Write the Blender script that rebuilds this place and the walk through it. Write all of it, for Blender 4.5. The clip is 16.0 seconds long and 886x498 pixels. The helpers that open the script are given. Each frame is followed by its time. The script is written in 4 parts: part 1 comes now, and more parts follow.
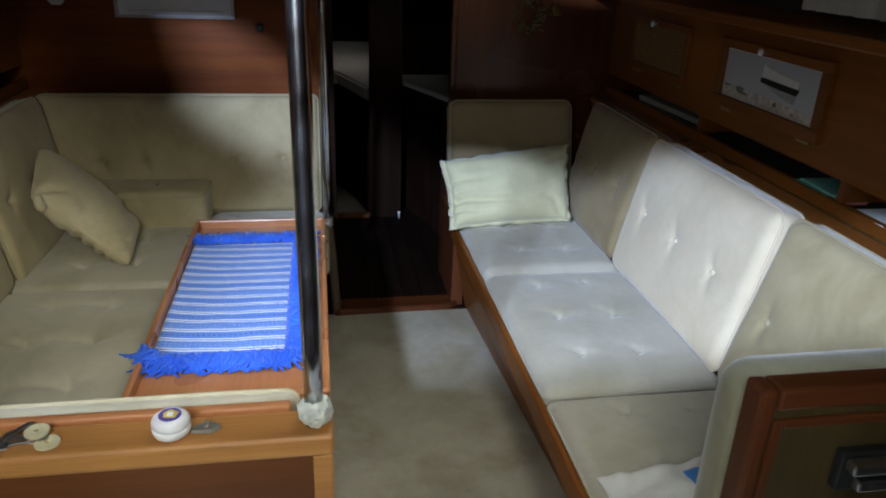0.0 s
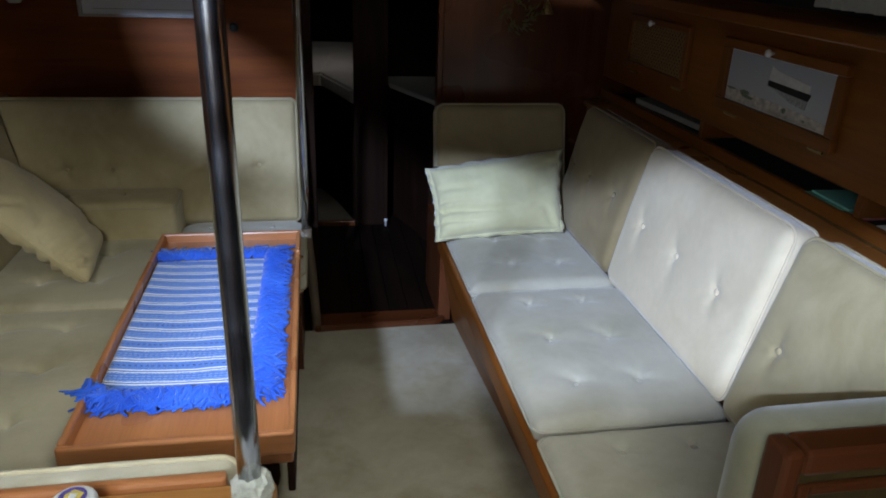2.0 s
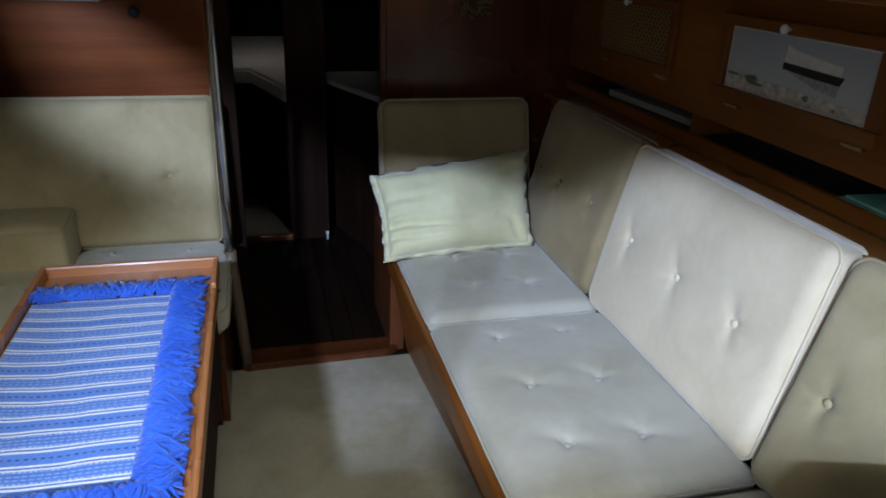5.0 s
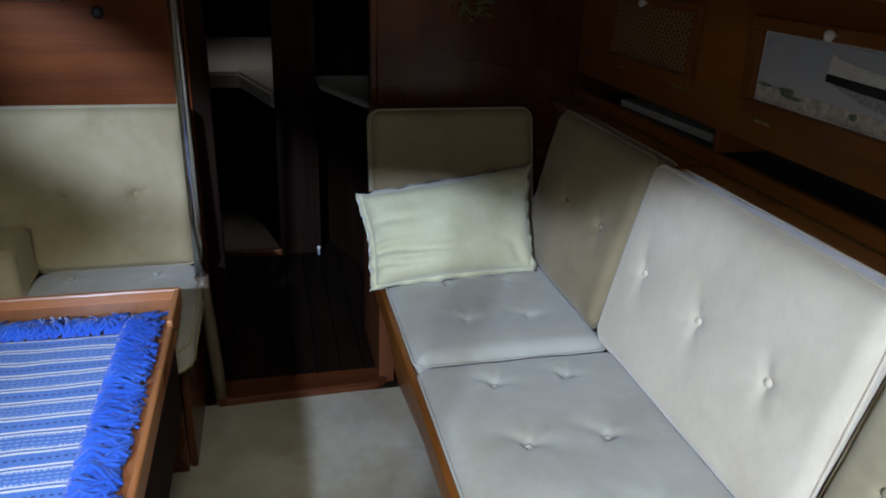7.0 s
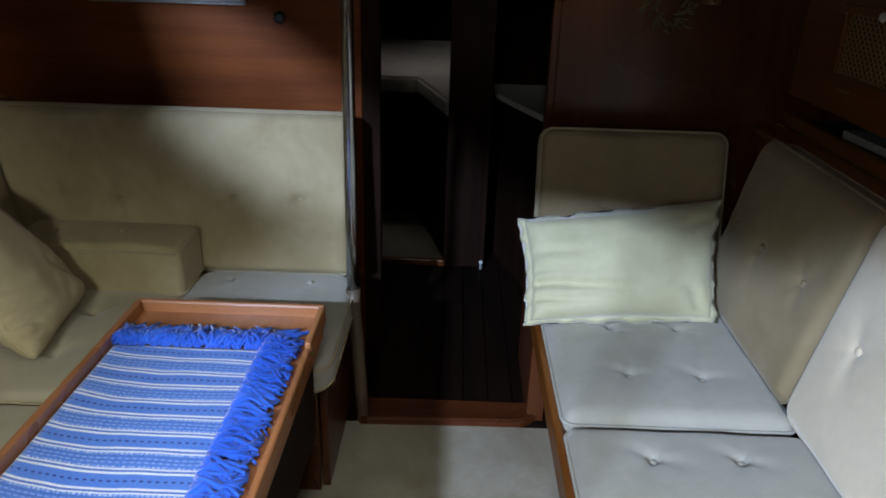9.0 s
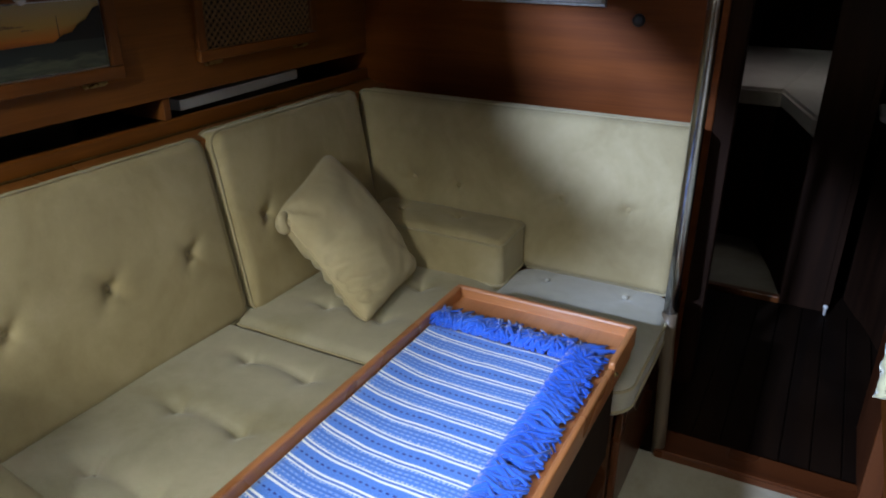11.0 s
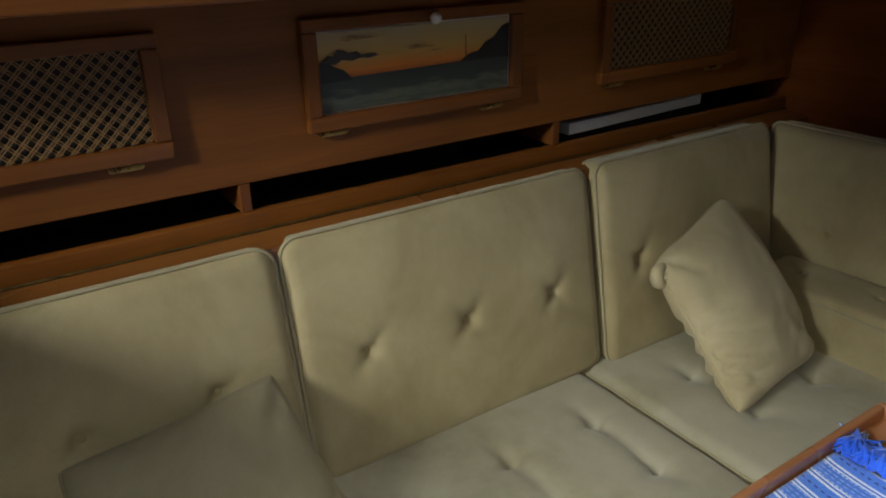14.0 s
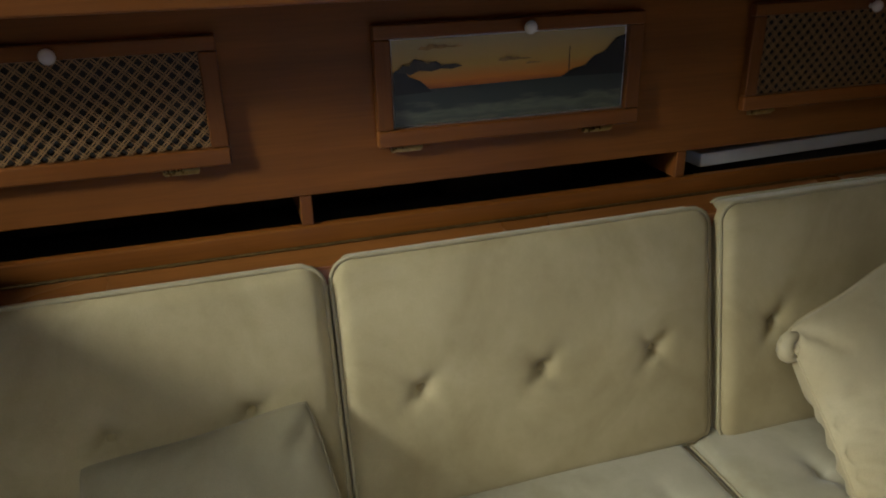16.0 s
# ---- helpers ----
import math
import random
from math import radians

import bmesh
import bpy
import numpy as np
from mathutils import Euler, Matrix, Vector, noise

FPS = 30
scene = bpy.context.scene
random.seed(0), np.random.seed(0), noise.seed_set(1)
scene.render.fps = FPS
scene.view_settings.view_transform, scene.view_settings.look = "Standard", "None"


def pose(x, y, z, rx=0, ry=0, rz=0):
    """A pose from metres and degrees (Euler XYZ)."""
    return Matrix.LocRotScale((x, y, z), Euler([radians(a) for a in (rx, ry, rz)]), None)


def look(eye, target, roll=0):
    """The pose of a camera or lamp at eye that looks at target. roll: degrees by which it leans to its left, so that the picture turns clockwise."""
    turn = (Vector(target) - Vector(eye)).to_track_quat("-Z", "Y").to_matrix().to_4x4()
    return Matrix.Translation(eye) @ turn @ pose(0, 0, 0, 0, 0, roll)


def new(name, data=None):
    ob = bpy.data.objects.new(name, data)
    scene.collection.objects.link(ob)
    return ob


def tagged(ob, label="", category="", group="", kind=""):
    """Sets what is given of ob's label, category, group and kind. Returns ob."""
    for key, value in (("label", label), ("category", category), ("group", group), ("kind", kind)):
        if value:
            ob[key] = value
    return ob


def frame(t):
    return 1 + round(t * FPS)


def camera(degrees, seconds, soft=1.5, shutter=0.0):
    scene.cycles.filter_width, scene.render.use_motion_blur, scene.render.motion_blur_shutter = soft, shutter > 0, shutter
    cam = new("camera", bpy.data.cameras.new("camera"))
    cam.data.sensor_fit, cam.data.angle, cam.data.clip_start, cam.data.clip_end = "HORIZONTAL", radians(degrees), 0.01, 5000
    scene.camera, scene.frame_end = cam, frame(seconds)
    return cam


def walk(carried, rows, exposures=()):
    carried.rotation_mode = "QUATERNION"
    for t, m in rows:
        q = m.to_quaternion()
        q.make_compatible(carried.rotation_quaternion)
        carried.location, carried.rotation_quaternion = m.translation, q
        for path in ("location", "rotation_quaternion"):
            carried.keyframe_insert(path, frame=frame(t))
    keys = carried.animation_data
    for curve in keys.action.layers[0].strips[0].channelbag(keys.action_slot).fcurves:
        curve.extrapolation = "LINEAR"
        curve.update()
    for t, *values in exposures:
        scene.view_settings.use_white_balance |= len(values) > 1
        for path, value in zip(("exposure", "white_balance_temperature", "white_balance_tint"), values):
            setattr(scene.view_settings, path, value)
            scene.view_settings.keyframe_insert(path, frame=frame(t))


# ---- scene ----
cam = camera(63.0, 16.0, 1.9)
METRES, EYE, TILT, LEAN, TURN = 1.8, 1.58, 0.0, 0.0, -10.0
ROWS = [
    (0.0, 0.0, 0.0, 0.0, 0.83, -22.99, -1.96),
    (0.5, 0.0047, 0.0217, -0.0045, 0.69, -23.01, -1.96),
    (1.0, 0.011, 0.0441, -0.0054, 0.51, -22.96, -1.97),
    (1.5, 0.016, 0.0715, -0.0073, 0.46, -22.95, -1.95),
    (2.0, 0.0204, 0.1022, -0.0114, 0.42, -22.96, -1.98),
    (2.5, 0.024, 0.1356, -0.0209, 0.46, -22.9, -1.99),
    (3.0, 0.0201, 0.1744, -0.0256, 0.28, -22.95, -1.98),
    (3.5, 0.0167, 0.2114, -0.0331, -1.3, -22.89, -1.99),
    (4.0, 0.0158, 0.2512, -0.0476, -3.62, -22.76, -1.99),
    (6.5, 0.0447, 0.4518, -0.0784, -4.07, -22.81, -1.91),
    (7.0, 0.0569, 0.4759, -0.0772, -3.16, -22.82, -2.02),
    (7.5, 0.0611, 0.4944, -0.0738, -0.67, -22.89, -2.1),
    (8.0, 0.073, 0.5267, -0.0702, 2.26, -23.03, -1.9),
    (10.5, 0.0669, 0.6321, -0.0785, 31.05, -23.48, -0.81),
    (11.0, 0.054, 0.6244, -0.0761, 38.01, -23.52, -0.27),
    (11.5, 0.0378, 0.62, -0.0824, 44.38, -23.5, 0.11),
    (12.0, 0.0196, 0.6243, -0.083, 49.83, -23.45, 0.64),
    (12.5, -0.0038, 0.6306, -0.0773, 54.12, -23.41, 0.9),
    (13.0, -0.032, 0.6422, -0.0718, 58.69, -23.48, 0.97),
    (13.5, -0.0579, 0.6611, -0.0658, 63.24, -23.5, 1.12),
    (14.0, -0.0892, 0.6886, -0.0589, 66.6, -23.72, 1.16),
    (14.5, -0.1092, 0.7157, -0.0572, 69.01, -23.66, 1.33),
    (15.0, -0.1202, 0.7411, -0.0603, 71.16, -23.51, 1.31),
    (15.5, -0.1301, 0.7939, -0.062, 75.88, -23.26, 1.19),
    (16.0, -0.1408, 0.8341, -0.0652, 82.66, -23.21, 1.35),
]
walk(cam, [(t, pose(0, 0, EYE, TILT, LEAN, TURN) @ pose(METRES * x, METRES * y, METRES * z, 90 + pitch, roll, yaw)) for t, x, y, z, yaw, pitch, roll in ROWS], ((0.0, -0.38), (4.0, -0.46), (8.0, -0.50), (10.5, -0.06), (13.5, 0.0), (16.0, 0.22)))


# ---- world, lights ----
world = bpy.data.worlds.new("sky")
scene.world = world
world.use_nodes = True
wn = world.node_tree.nodes
sky = wn.new("ShaderNodeTexSky")
sky.sky_type, sky.sun_disc = "NISHITA", False
sky.sun_elevation, sky.sun_rotation = radians(50), radians(200)
wn["Background"].inputs[1].default_value = 0.1
world.node_tree.links.new(sky.outputs[0], wn["Background"].inputs[0])


def area_lamp(name, m, sx, sy, watts, colour, spread=180):
    d = bpy.data.lights.new(name, "AREA")
    d.shape, d.size, d.size_y, d.energy, d.color = "RECTANGLE", sx, sy, watts, colour
    d.spread = radians(spread)
    ob = new(name, d)
    ob.matrix_world = m
    return ob


CEIL = 1.92
area_lamp("companionway_daylight", look((-1.08, -1.43, 2.60), (0.15, 2.5, 0.4)), 0.20, 0.06, 360, (0.54, 0.69, 1.0))
area_lamp("companionway_sky", look((-0.06, -1.5, 2.66), (-0.6, 1.0, 1.0)), 0.66, 0.45, 100.0, (0.96, 1.0, 0.87))
# unseen fill lamp, added to light the aft faces of the partitions
area_lamp("aft_fill", look((-0.49, -0.60, 1.60), (0.5, 1.0, 0.4)), 0.66, 0.55, 3.6, (0.92, 0.98, 0.95), 76)
# soft fill lamp in an assumed deck hatch, placed to balance the brightness
area_lamp("overhead_fill", look((0.275, 1.28, CEIL + 0.03), (-0.12, 1.62, 0.5)), 0.40, 0.40, 4.2, (0.95, 1.0, 0.92), 84)
# unseen fill lamp, added to brighten the berth under a closed ceiling
area_lamp("fore_berth_fill", pose(0.1, 5.1, 1.86), 0.25, 0.25, 0.5, (0.95, 0.97, 1.0), 100)


# ---- materials ----
def material(name, rough=0.5, metal=0.0):
    m = bpy.data.materials.new(name)
    m.use_nodes = True
    nt = m.node_tree
    b = nt.nodes["Principled BSDF"]
    b.inputs["Roughness"].default_value, b.inputs["Metallic"].default_value = rough, metal
    return m, nt, b


def node(nt, kind, **inputs):
    n = nt.nodes.new(kind)
    for k, v in inputs.items():
        n.inputs[k].default_value = v
    return n


def ramp(nt, fac, stops):
    r = nt.nodes.new("ShaderNodeValToRGB")
    e = r.color_ramp.elements
    while len(e) < len(stops):
        e.new(0.5)
    for el, (p, c) in zip(e, stops):
        el.position, el.color = p, (*c, 1)
    nt.links.new(fac, r.inputs[0])
    return r.outputs[0]


def coords(nt, scale):
    tc = nt.nodes.new("ShaderNodeTexCoord")
    mp = nt.nodes.new("ShaderNodeMapping")
    mp.inputs["Scale"].default_value = scale
    nt.links.new(tc.outputs["Object"], mp.inputs[0])
    return mp.outputs[0]


def bump(nt, b, height, strength, distance):
    n = nt.nodes.new("ShaderNodeBump")
    n.inputs["Strength"].default_value, n.inputs["Distance"].default_value = strength, distance
    nt.links.new(height, n.inputs["Height"])
    nt.links.new(n.outputs[0], b.inputs["Normal"])


def mix(nt, kind, fac, a, c):
    n = nt.nodes.new("ShaderNodeMixRGB")
    n.blend_type = kind
    n.inputs[0].default_value = fac
    nt.links.new(a, n.inputs[1])
    nt.links.new(c, n.inputs[2])
    return n.outputs[0]


def wood(name, dark, light, axis="y", rough=0.32, gloss=0.5):
    """Varnished wood with the grain along one axis."""
    m, nt, b = material(name, rough)
    b.inputs["Specular IOR Level"].default_value = gloss
    long = {"x": (0.9, 14, 14), "y": (14, 0.9, 14), "z": (14, 14, 0.9)}[axis]
    fine = {"x": (8, 220, 220), "y": (220, 8, 220), "z": (220, 220, 8)}[axis]
    n1 = node(nt, "ShaderNodeTexNoise", Scale=1.0, Detail=5.0, Roughness=0.6, Distortion=0.4)
    nt.links.new(coords(nt, long), n1.inputs["Vector"])
    n2 = node(nt, "ShaderNodeTexNoise", Scale=1.0, Detail=3.0)
    nt.links.new(coords(nt, fine), n2.inputs["Vector"])
    n3 = node(nt, "ShaderNodeTexNoise", Scale=2.3, Detail=2.0)
    nt.links.new(coords(nt, (1, 1, 1)), n3.inputs["Vector"])
    base = ramp(nt, n1.outputs[0], [(0.3, dark), (0.7, light)])
    grain = ramp(nt, n2.outputs[0], [(0.35, (0.72, 0.68, 0.66)), (0.6, (1, 1, 1))])
    blot = ramp(nt, n3.outputs[0], [(0.3, (0.8, 0.76, 0.74)), (0.7, (1.12, 1.1, 1.06))])
    col = mix(nt, "MULTIPLY", 1.0, mix(nt, "MULTIPLY", 0.35, base, grain), blot)
    nt.links.new(col, b.inputs["Base Color"])
    rr = ramp(nt, n3.outputs[0], [(0.3, (rough - 0.08,) * 3), (0.7, (rough + 0.12,) * 3)])
    nt.links.new(rr, b.inputs["Roughness"])
    bump(nt, b, n2.outputs[0], 0.12, 0.002)
    return m


def cloth(name, dark, light, rough=0.85, sheen=0.5, scale=900.0, stain=None):
    """Velvet or woven upholstery: nap, patches of wear and a fine weave."""
    m, nt, b = material(name, rough)
    b.inputs["Sheen Weight"].default_value = sheen
    b.inputs["Sheen Roughness"].default_value = 0.4
    b.inputs["Specular IOR Level"].default_value = 0.15
    n1 = node(nt, "ShaderNodeTexNoise", Scale=4.5, Detail=4.0, Roughness=0.55, Distortion=0.6)
    nt.links.new(coords(nt, (1, 1, 1)), n1.inputs["Vector"])
    n2 = node(nt, "ShaderNodeTexNoise", Scale=scale, Detail=2.0)
    nt.links.new(coords(nt, (1, 1, 1)), n2.inputs["Vector"])
    n3 = node(nt, "ShaderNodeTexNoise", Scale=38.0, Detail=3.0)
    nt.links.new(coords(nt, (1, 1, 0.8)), n3.inputs["Vector"])
    base = ramp(nt, n1.outputs[0], [(0.32, dark), (0.68, light)])
    fine = ramp(nt, n2.outputs[0], [(0.3, (0.86, 0.86, 0.86)), (0.7, (1.05, 1.05, 1.05))])
    mid = ramp(nt, n3.outputs[0], [(0.3, (0.965, 0.96, 0.95)), (0.7, (1.02, 1.02, 1.02))])
    col = mix(nt, "MULTIPLY", 1.0, mix(nt, "MULTIPLY", 1.0, base, fine), mid)
    if stain:
        n4 = node(nt, "ShaderNodeTexNoise", Scale=2.6, Detail=5.0, Roughness=0.65)
        nt.links.new(coords(nt, (1, 1, 1)), n4.inputs["Vector"])
        col = mix(nt, "MULTIPLY", 1.0, col, ramp(nt, n4.outputs[0], [(0.36, stain), (0.5, (1, 1, 1))]))
    nt.links.new(col, b.inputs["Base Color"])
    bump(nt, b, n2.outputs[0], 0.25, 0.002)
    return m


def plain(name, colour, rough=0.5, metal=0.0, vary=0.12, scale=60.0):
    m, nt, b = material(name, rough, metal)
    n = node(nt, "ShaderNodeTexNoise", Scale=scale, Detail=3.0)
    nt.links.new(coords(nt, (1, 1, 1)), n.inputs["Vector"])
    lo = tuple(c * (1 - vary) for c in colour)
    hi = tuple(min(1, c * (1 + vary)) for c in colour)
    nt.links.new(ramp(nt, n.outputs[0], [(0.3, lo), (0.7, hi)]), b.inputs["Base Color"])
    rr = ramp(nt, n.outputs[0], [(0.3, (max(0.02, rough - 0.05),) * 3), (0.7, (rough + 0.06,) * 3)])
    nt.links.new(rr, b.inputs["Roughness"])
    return m


TEAK_Y = wood("mahogany_along", (0.15, 0.048, 0.0088), (0.255, 0.086, 0.0155), "y", 0.36, 0.35)
TEAK_X = wood("mahogany_across", (0.1152, 0.0346, 0.0086), (0.2016, 0.0648, 0.0151), "x")
TEAK_Z = wood("mahogany_upright", (0.125, 0.040, 0.0080), (0.21, 0.071, 0.0145), "z", 0.4, 0.3)
TABLE_Y = wood("table_wood_along", (0.33, 0.125, 0.045), (0.47, 0.20, 0.08), "y", 0.3)
TABLE_X = wood("table_wood_across", (0.33, 0.125, 0.045), (0.47, 0.20, 0.08), "x", 0.3)
RAIL = wood("rail_wood", (0.34, 0.15, 0.045), (0.52, 0.26, 0.08), "x", 0.34)
# darker mahogany pair: shade on bulkhead, end panels and partition painted in
SHADED_TEAK_X = wood("shaded_mahogany_across", (0.065, 0.019, 0.007), (0.12, 0.036, 0.012), "x", 0.26)
SHADED_TEAK_Z = wood("shaded_mahogany_upright", (0.065, 0.019, 0.007), (0.12, 0.036, 0.012), "z", 0.26)
# dark woods taken near-black: the unlit passage's shade is in their colour
SHADEWOOD = wood("shaded_dark_wood", (0.012, 0.0055, 0.0032), (0.026, 0.011, 0.006), "z", 0.7, 0.1)
SHADED_SOLE = wood("shaded_sole_wood", (0.006, 0.003, 0.002), (0.013, 0.006, 0.003), "y", 0.6, 0.15)
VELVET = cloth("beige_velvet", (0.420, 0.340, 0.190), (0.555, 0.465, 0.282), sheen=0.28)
# the beige velvet again, its nap's shade put into a browner colour
VELVET_NAP = cloth("nap_dark_velvet", (0.305, 0.235, 0.13), (0.39, 0.305, 0.18), sheen=0.25)
# olive-beige velvet, with the partition cushion's shade darkened into it
OLIVE_SHADED = cloth("shaded_olive_velvet", (0.20, 0.185, 0.12), (0.29, 0.27, 0.19))
# the beige velvet again, paled: daylight on one cushion painted into the colour
VELVET_DAYLIT = cloth("daylit_velvet", (0.78, 0.66, 0.47), (0.87, 0.75, 0.56))
# seat velvet, lightly stained, with cool daylight greyed into its colour
SEATCLOTH = cloth("daylit_seat_velvet", (0.445, 0.422, 0.355), (0.52, 0.495, 0.42), stain=(0.9, 0.88, 0.8))
PORTSEAT = cloth("fawn_velvet", (0.43, 0.39, 0.285), (0.52, 0.475, 0.365), stain=(0.85, 0.83, 0.76))
PIPING = cloth("cream_piping", (0.43, 0.365, 0.225), (0.51, 0.44, 0.29), scale=1500.0, sheen=0.2)
YELLOW = cloth("pale_yellow_velvet", (0.64, 0.61, 0.37), (0.73, 0.70, 0.46), sheen=0.7)
FAWN = cloth("fawn_pillow_velvet", (0.56, 0.465, 0.29), (0.655, 0.56, 0.37), sheen=0.25)
# fawn pillow velvet darkened: the shadow on the aft pillow is painted in
FAWN_SHADED = cloth("shaded_fawn_pillow_velvet", (0.31, 0.265, 0.17), (0.385, 0.335, 0.225), sheen=0.1)
CARPET = cloth("cream_carpet", (0.32, 0.285, 0.22), (0.42, 0.38, 0.30), 0.95, 0.2, 420.0, (0.82, 0.80, 0.72))
BLUE = cloth("blue_yarn", (0.016, 0.080, 0.50), (0.040, 0.150, 0.68), 0.8, 0.3, 700.0)
STEEL = plain("polished_steel", (0.50, 0.51, 0.53), 0.2, 1.0, 0.2, 14.0)
BRASS = plain("aged_brass", (0.42, 0.31, 0.14), 0.3, 1.0, 0.25, 90.0)
OLDBRASS = plain("tarnished_brass", (0.20, 0.13, 0.05), 0.45, 0.8, 0.3, 60.0)
BLACK = plain("black_plastic", (0.012, 0.012, 0.013), 0.45)
WHITE = plain("white_plastic", (0.78, 0.78, 0.80), 0.3, 0.0, 0.04)
PAPER = plain("paper", (0.74, 0.75, 0.75), 0.7, 0.0, 0.04, 12.0)
PORCELAIN = plain("porcelain", (0.72, 0.70, 0.68), 0.2, 0.0, 0.06)
CREAM = plain("cream_headliner", (0.42, 0.39, 0.33), 0.7, 0.0, 0.08, 8.0)
# near-black: shade inside cubbyholes and lockers put into the colour
DARK_FILL = plain("dark_shade_fill", (0.025, 0.022, 0.02), 0.8)
SILVER = plain("silver_frame", (0.45, 0.45, 0.46), 0.35, 1.0)
WRAP = plain("crumpled_plastic", (0.50, 0.51, 0.45), 0.35, 0.0, 0.3, 40.0)
CANE = plain("woven_cane", (0.30, 0.17, 0.07), 0.55, 0.0, 0.25, 120.0)
PURPLE = plain("purple_print", (0.09, 0.06, 0.30), 0.35)
GOLD = plain("yellow_print", (0.65, 0.50, 0.12), 0.4)
TEAL = plain("teal_cover", (0.20, 0.50, 0.44), 0.5)
PINK = plain("pink_cover", (0.62, 0.16, 0.22), 0.5)
GREY = plain("grey_metal", (0.30, 0.29, 0.27), 0.4, 0.6)
TOWELBLUE = cloth("blue_print_cloth", (0.02, 0.16, 0.52), (0.04, 0.24, 0.62), scale=500.0)
TOWELWHITE = cloth("white_cloth", (0.66, 0.65, 0.62), (0.76, 0.75, 0.72), scale=500.0)
LINEN = cloth("berth_linen", (0.50, 0.42, 0.36), (0.60, 0.52, 0.46), scale=500.0)
REDWOOD = wood("panel_wood", (0.165, 0.054, 0.0085), (0.265, 0.092, 0.0150), "y", 0.42, 0.3)


LEDGEWOOD = wood("ledge_wood", (0.20, 0.075, 0.018), (0.32, 0.125, 0.032), "y", 0.3)


def woven():
    """Blue table runner with white and dotted stripes across its length."""
    m, nt, b = material("striped_runner", 0.85)
    b.inputs["Sheen Weight"].default_value = 0.25
    b.inputs["Specular IOR Level"].default_value = 0.15
    tc = nt.nodes.new("ShaderNodeTexCoord")
    sep = nt.nodes.new("ShaderNodeSeparateXYZ")
    nt.links.new(tc.outputs["Object"], sep.inputs[0])

    def math_(op, a, c=None, d=None):
        n = nt.nodes.new("ShaderNodeMath")
        n.operation = op
        for i, v in enumerate((a, c, d)):
            if v is None:
                continue
            if isinstance(v, (int, float)):
                n.inputs[i].default_value = v
            else:
                nt.links.new(v, n.inputs[i])
        return n.outputs[0]

    wob = node(nt, "ShaderNodeTexNoise", Scale=7.0, Detail=1.0)
    nt.links.new(tc.outputs["Object"], wob.inputs["Vector"])
    yy = math_("MULTIPLY_ADD", math_("SUBTRACT", wob.outputs[0], 0.5), 0.014, sep.outputs["Y"])
    skew = math_("MAXIMUM", math_("SUBTRACT", math_("MULTIPLY", sep.outputs["X"], -1.0), 0.01), 0.0)
    yy = math_("SUBTRACT", yy, math_("MULTIPLY", math_("MULTIPLY", skew, skew), 0.9))
    ph = math_("FRACT", math_("DIVIDE", math_("SUBTRACT", 5.387, yy), 0.103))

    def band(lo, hi):
        return math_("MULTIPLY", math_("GREATER_THAN", ph, lo), math_("LESS_THAN", ph, hi))

    def dots(period, duty, shift=0.0):
        return math_("LESS_THAN", math_("FRACT", math_("DIVIDE", math_("ADD", sep.outputs["X"], 5 + shift), period)), duty)

    fuzz = node(nt, "ShaderNodeTexNoise", Scale=260.0, Detail=1.0)
    nt.links.new(tc.outputs["Object"], fuzz.inputs["Vector"])
    rag = math_("GREATER_THAN", fuzz.outputs[0], 0.46)
    white = math_("MAXIMUM", band(0.012, 0.066), band(0.624, 0.678))
    for lo, hi in ((0.118, 0.154), (0.536, 0.572)):
        white = math_("MAXIMUM", white, band(lo, hi))
    for lo, hi in ((0.155, 0.205), (0.485, 0.535)):
        white = math_("MAXIMUM", white, math_("MULTIPLY", band(lo, hi), math_("MULTIPLY", rag, math_("MULTIPLY", dots(0.009, 0.7), 0.55))))
    faint = math_("MULTIPLY", math_("MAXIMUM", band(0.29, 0.32), band(0.385, 0.415)), dots(0.013, 0.6))
    faint = math_("MAXIMUM", faint, math_("MULTIPLY", math_("MAXIMUM", band(0.085, 0.11), band(0.58, 0.605)), dots(0.006, 0.5)))
    dark = math_("MULTIPLY", band(0.825, 0.865), dots(0.014, 0.5))
    dark = math_("MAXIMUM", dark, math_("MULTIPLY", math_("MAXIMUM", band(0.24, 0.26), band(0.345, 0.365)), 0.4))
    dark = math_("MAXIMUM", dark, math_("MULTIPLY", math_("MAXIMUM", band(0.07, 0.12), band(0.57, 0.62)), 0.35))
    rgb = nt.nodes.new("ShaderNodeRGB")
    rgb.outputs[0].default_value = (0.075, 0.215, 0.66, 1)

    def over(col, fac, c):
        n = nt.nodes.new("ShaderNodeMixRGB")
        nt.links.new(fac, n.inputs[0])
        nt.links.new(col, n.inputs[1])
        n.inputs[2].default_value = (*c, 1)
        return n.outputs[0]

    col = over(rgb.outputs[0], math_("MULTIPLY", faint, 0.6), (0.36, 0.50, 0.85))
    col = over(col, dark, (0.008, 0.02, 0.22))
    col = over(col, white, (0.84, 0.86, 0.88))
    nz = node(nt, "ShaderNodeTexNoise", Scale=520.0, Detail=2.0)
    nt.links.new(tc.outputs["Object"], nz.inputs["Vector"])
    col = mix(nt, "MULTIPLY", 1.0, col, ramp(nt, nz.outputs[0], [(0.3, (0.72, 0.72, 0.75)), (0.7, (1.1, 1.1, 1.1))]))
    nt.links.new(col, b.inputs["Base Color"])
    bump(nt, b, nz.outputs[0], 0.5, 0.003)
    return m


RUNNER = woven()


# ---- builders ----
def thing(name, base, label, category, group="", kind=""):
    ob = new(name)
    ob.location = base
    ob.empty_display_size = 0.05
    return tagged(ob, label, category, group, kind)


def world_of(ob):
    p = Vector((0, 0, 0))
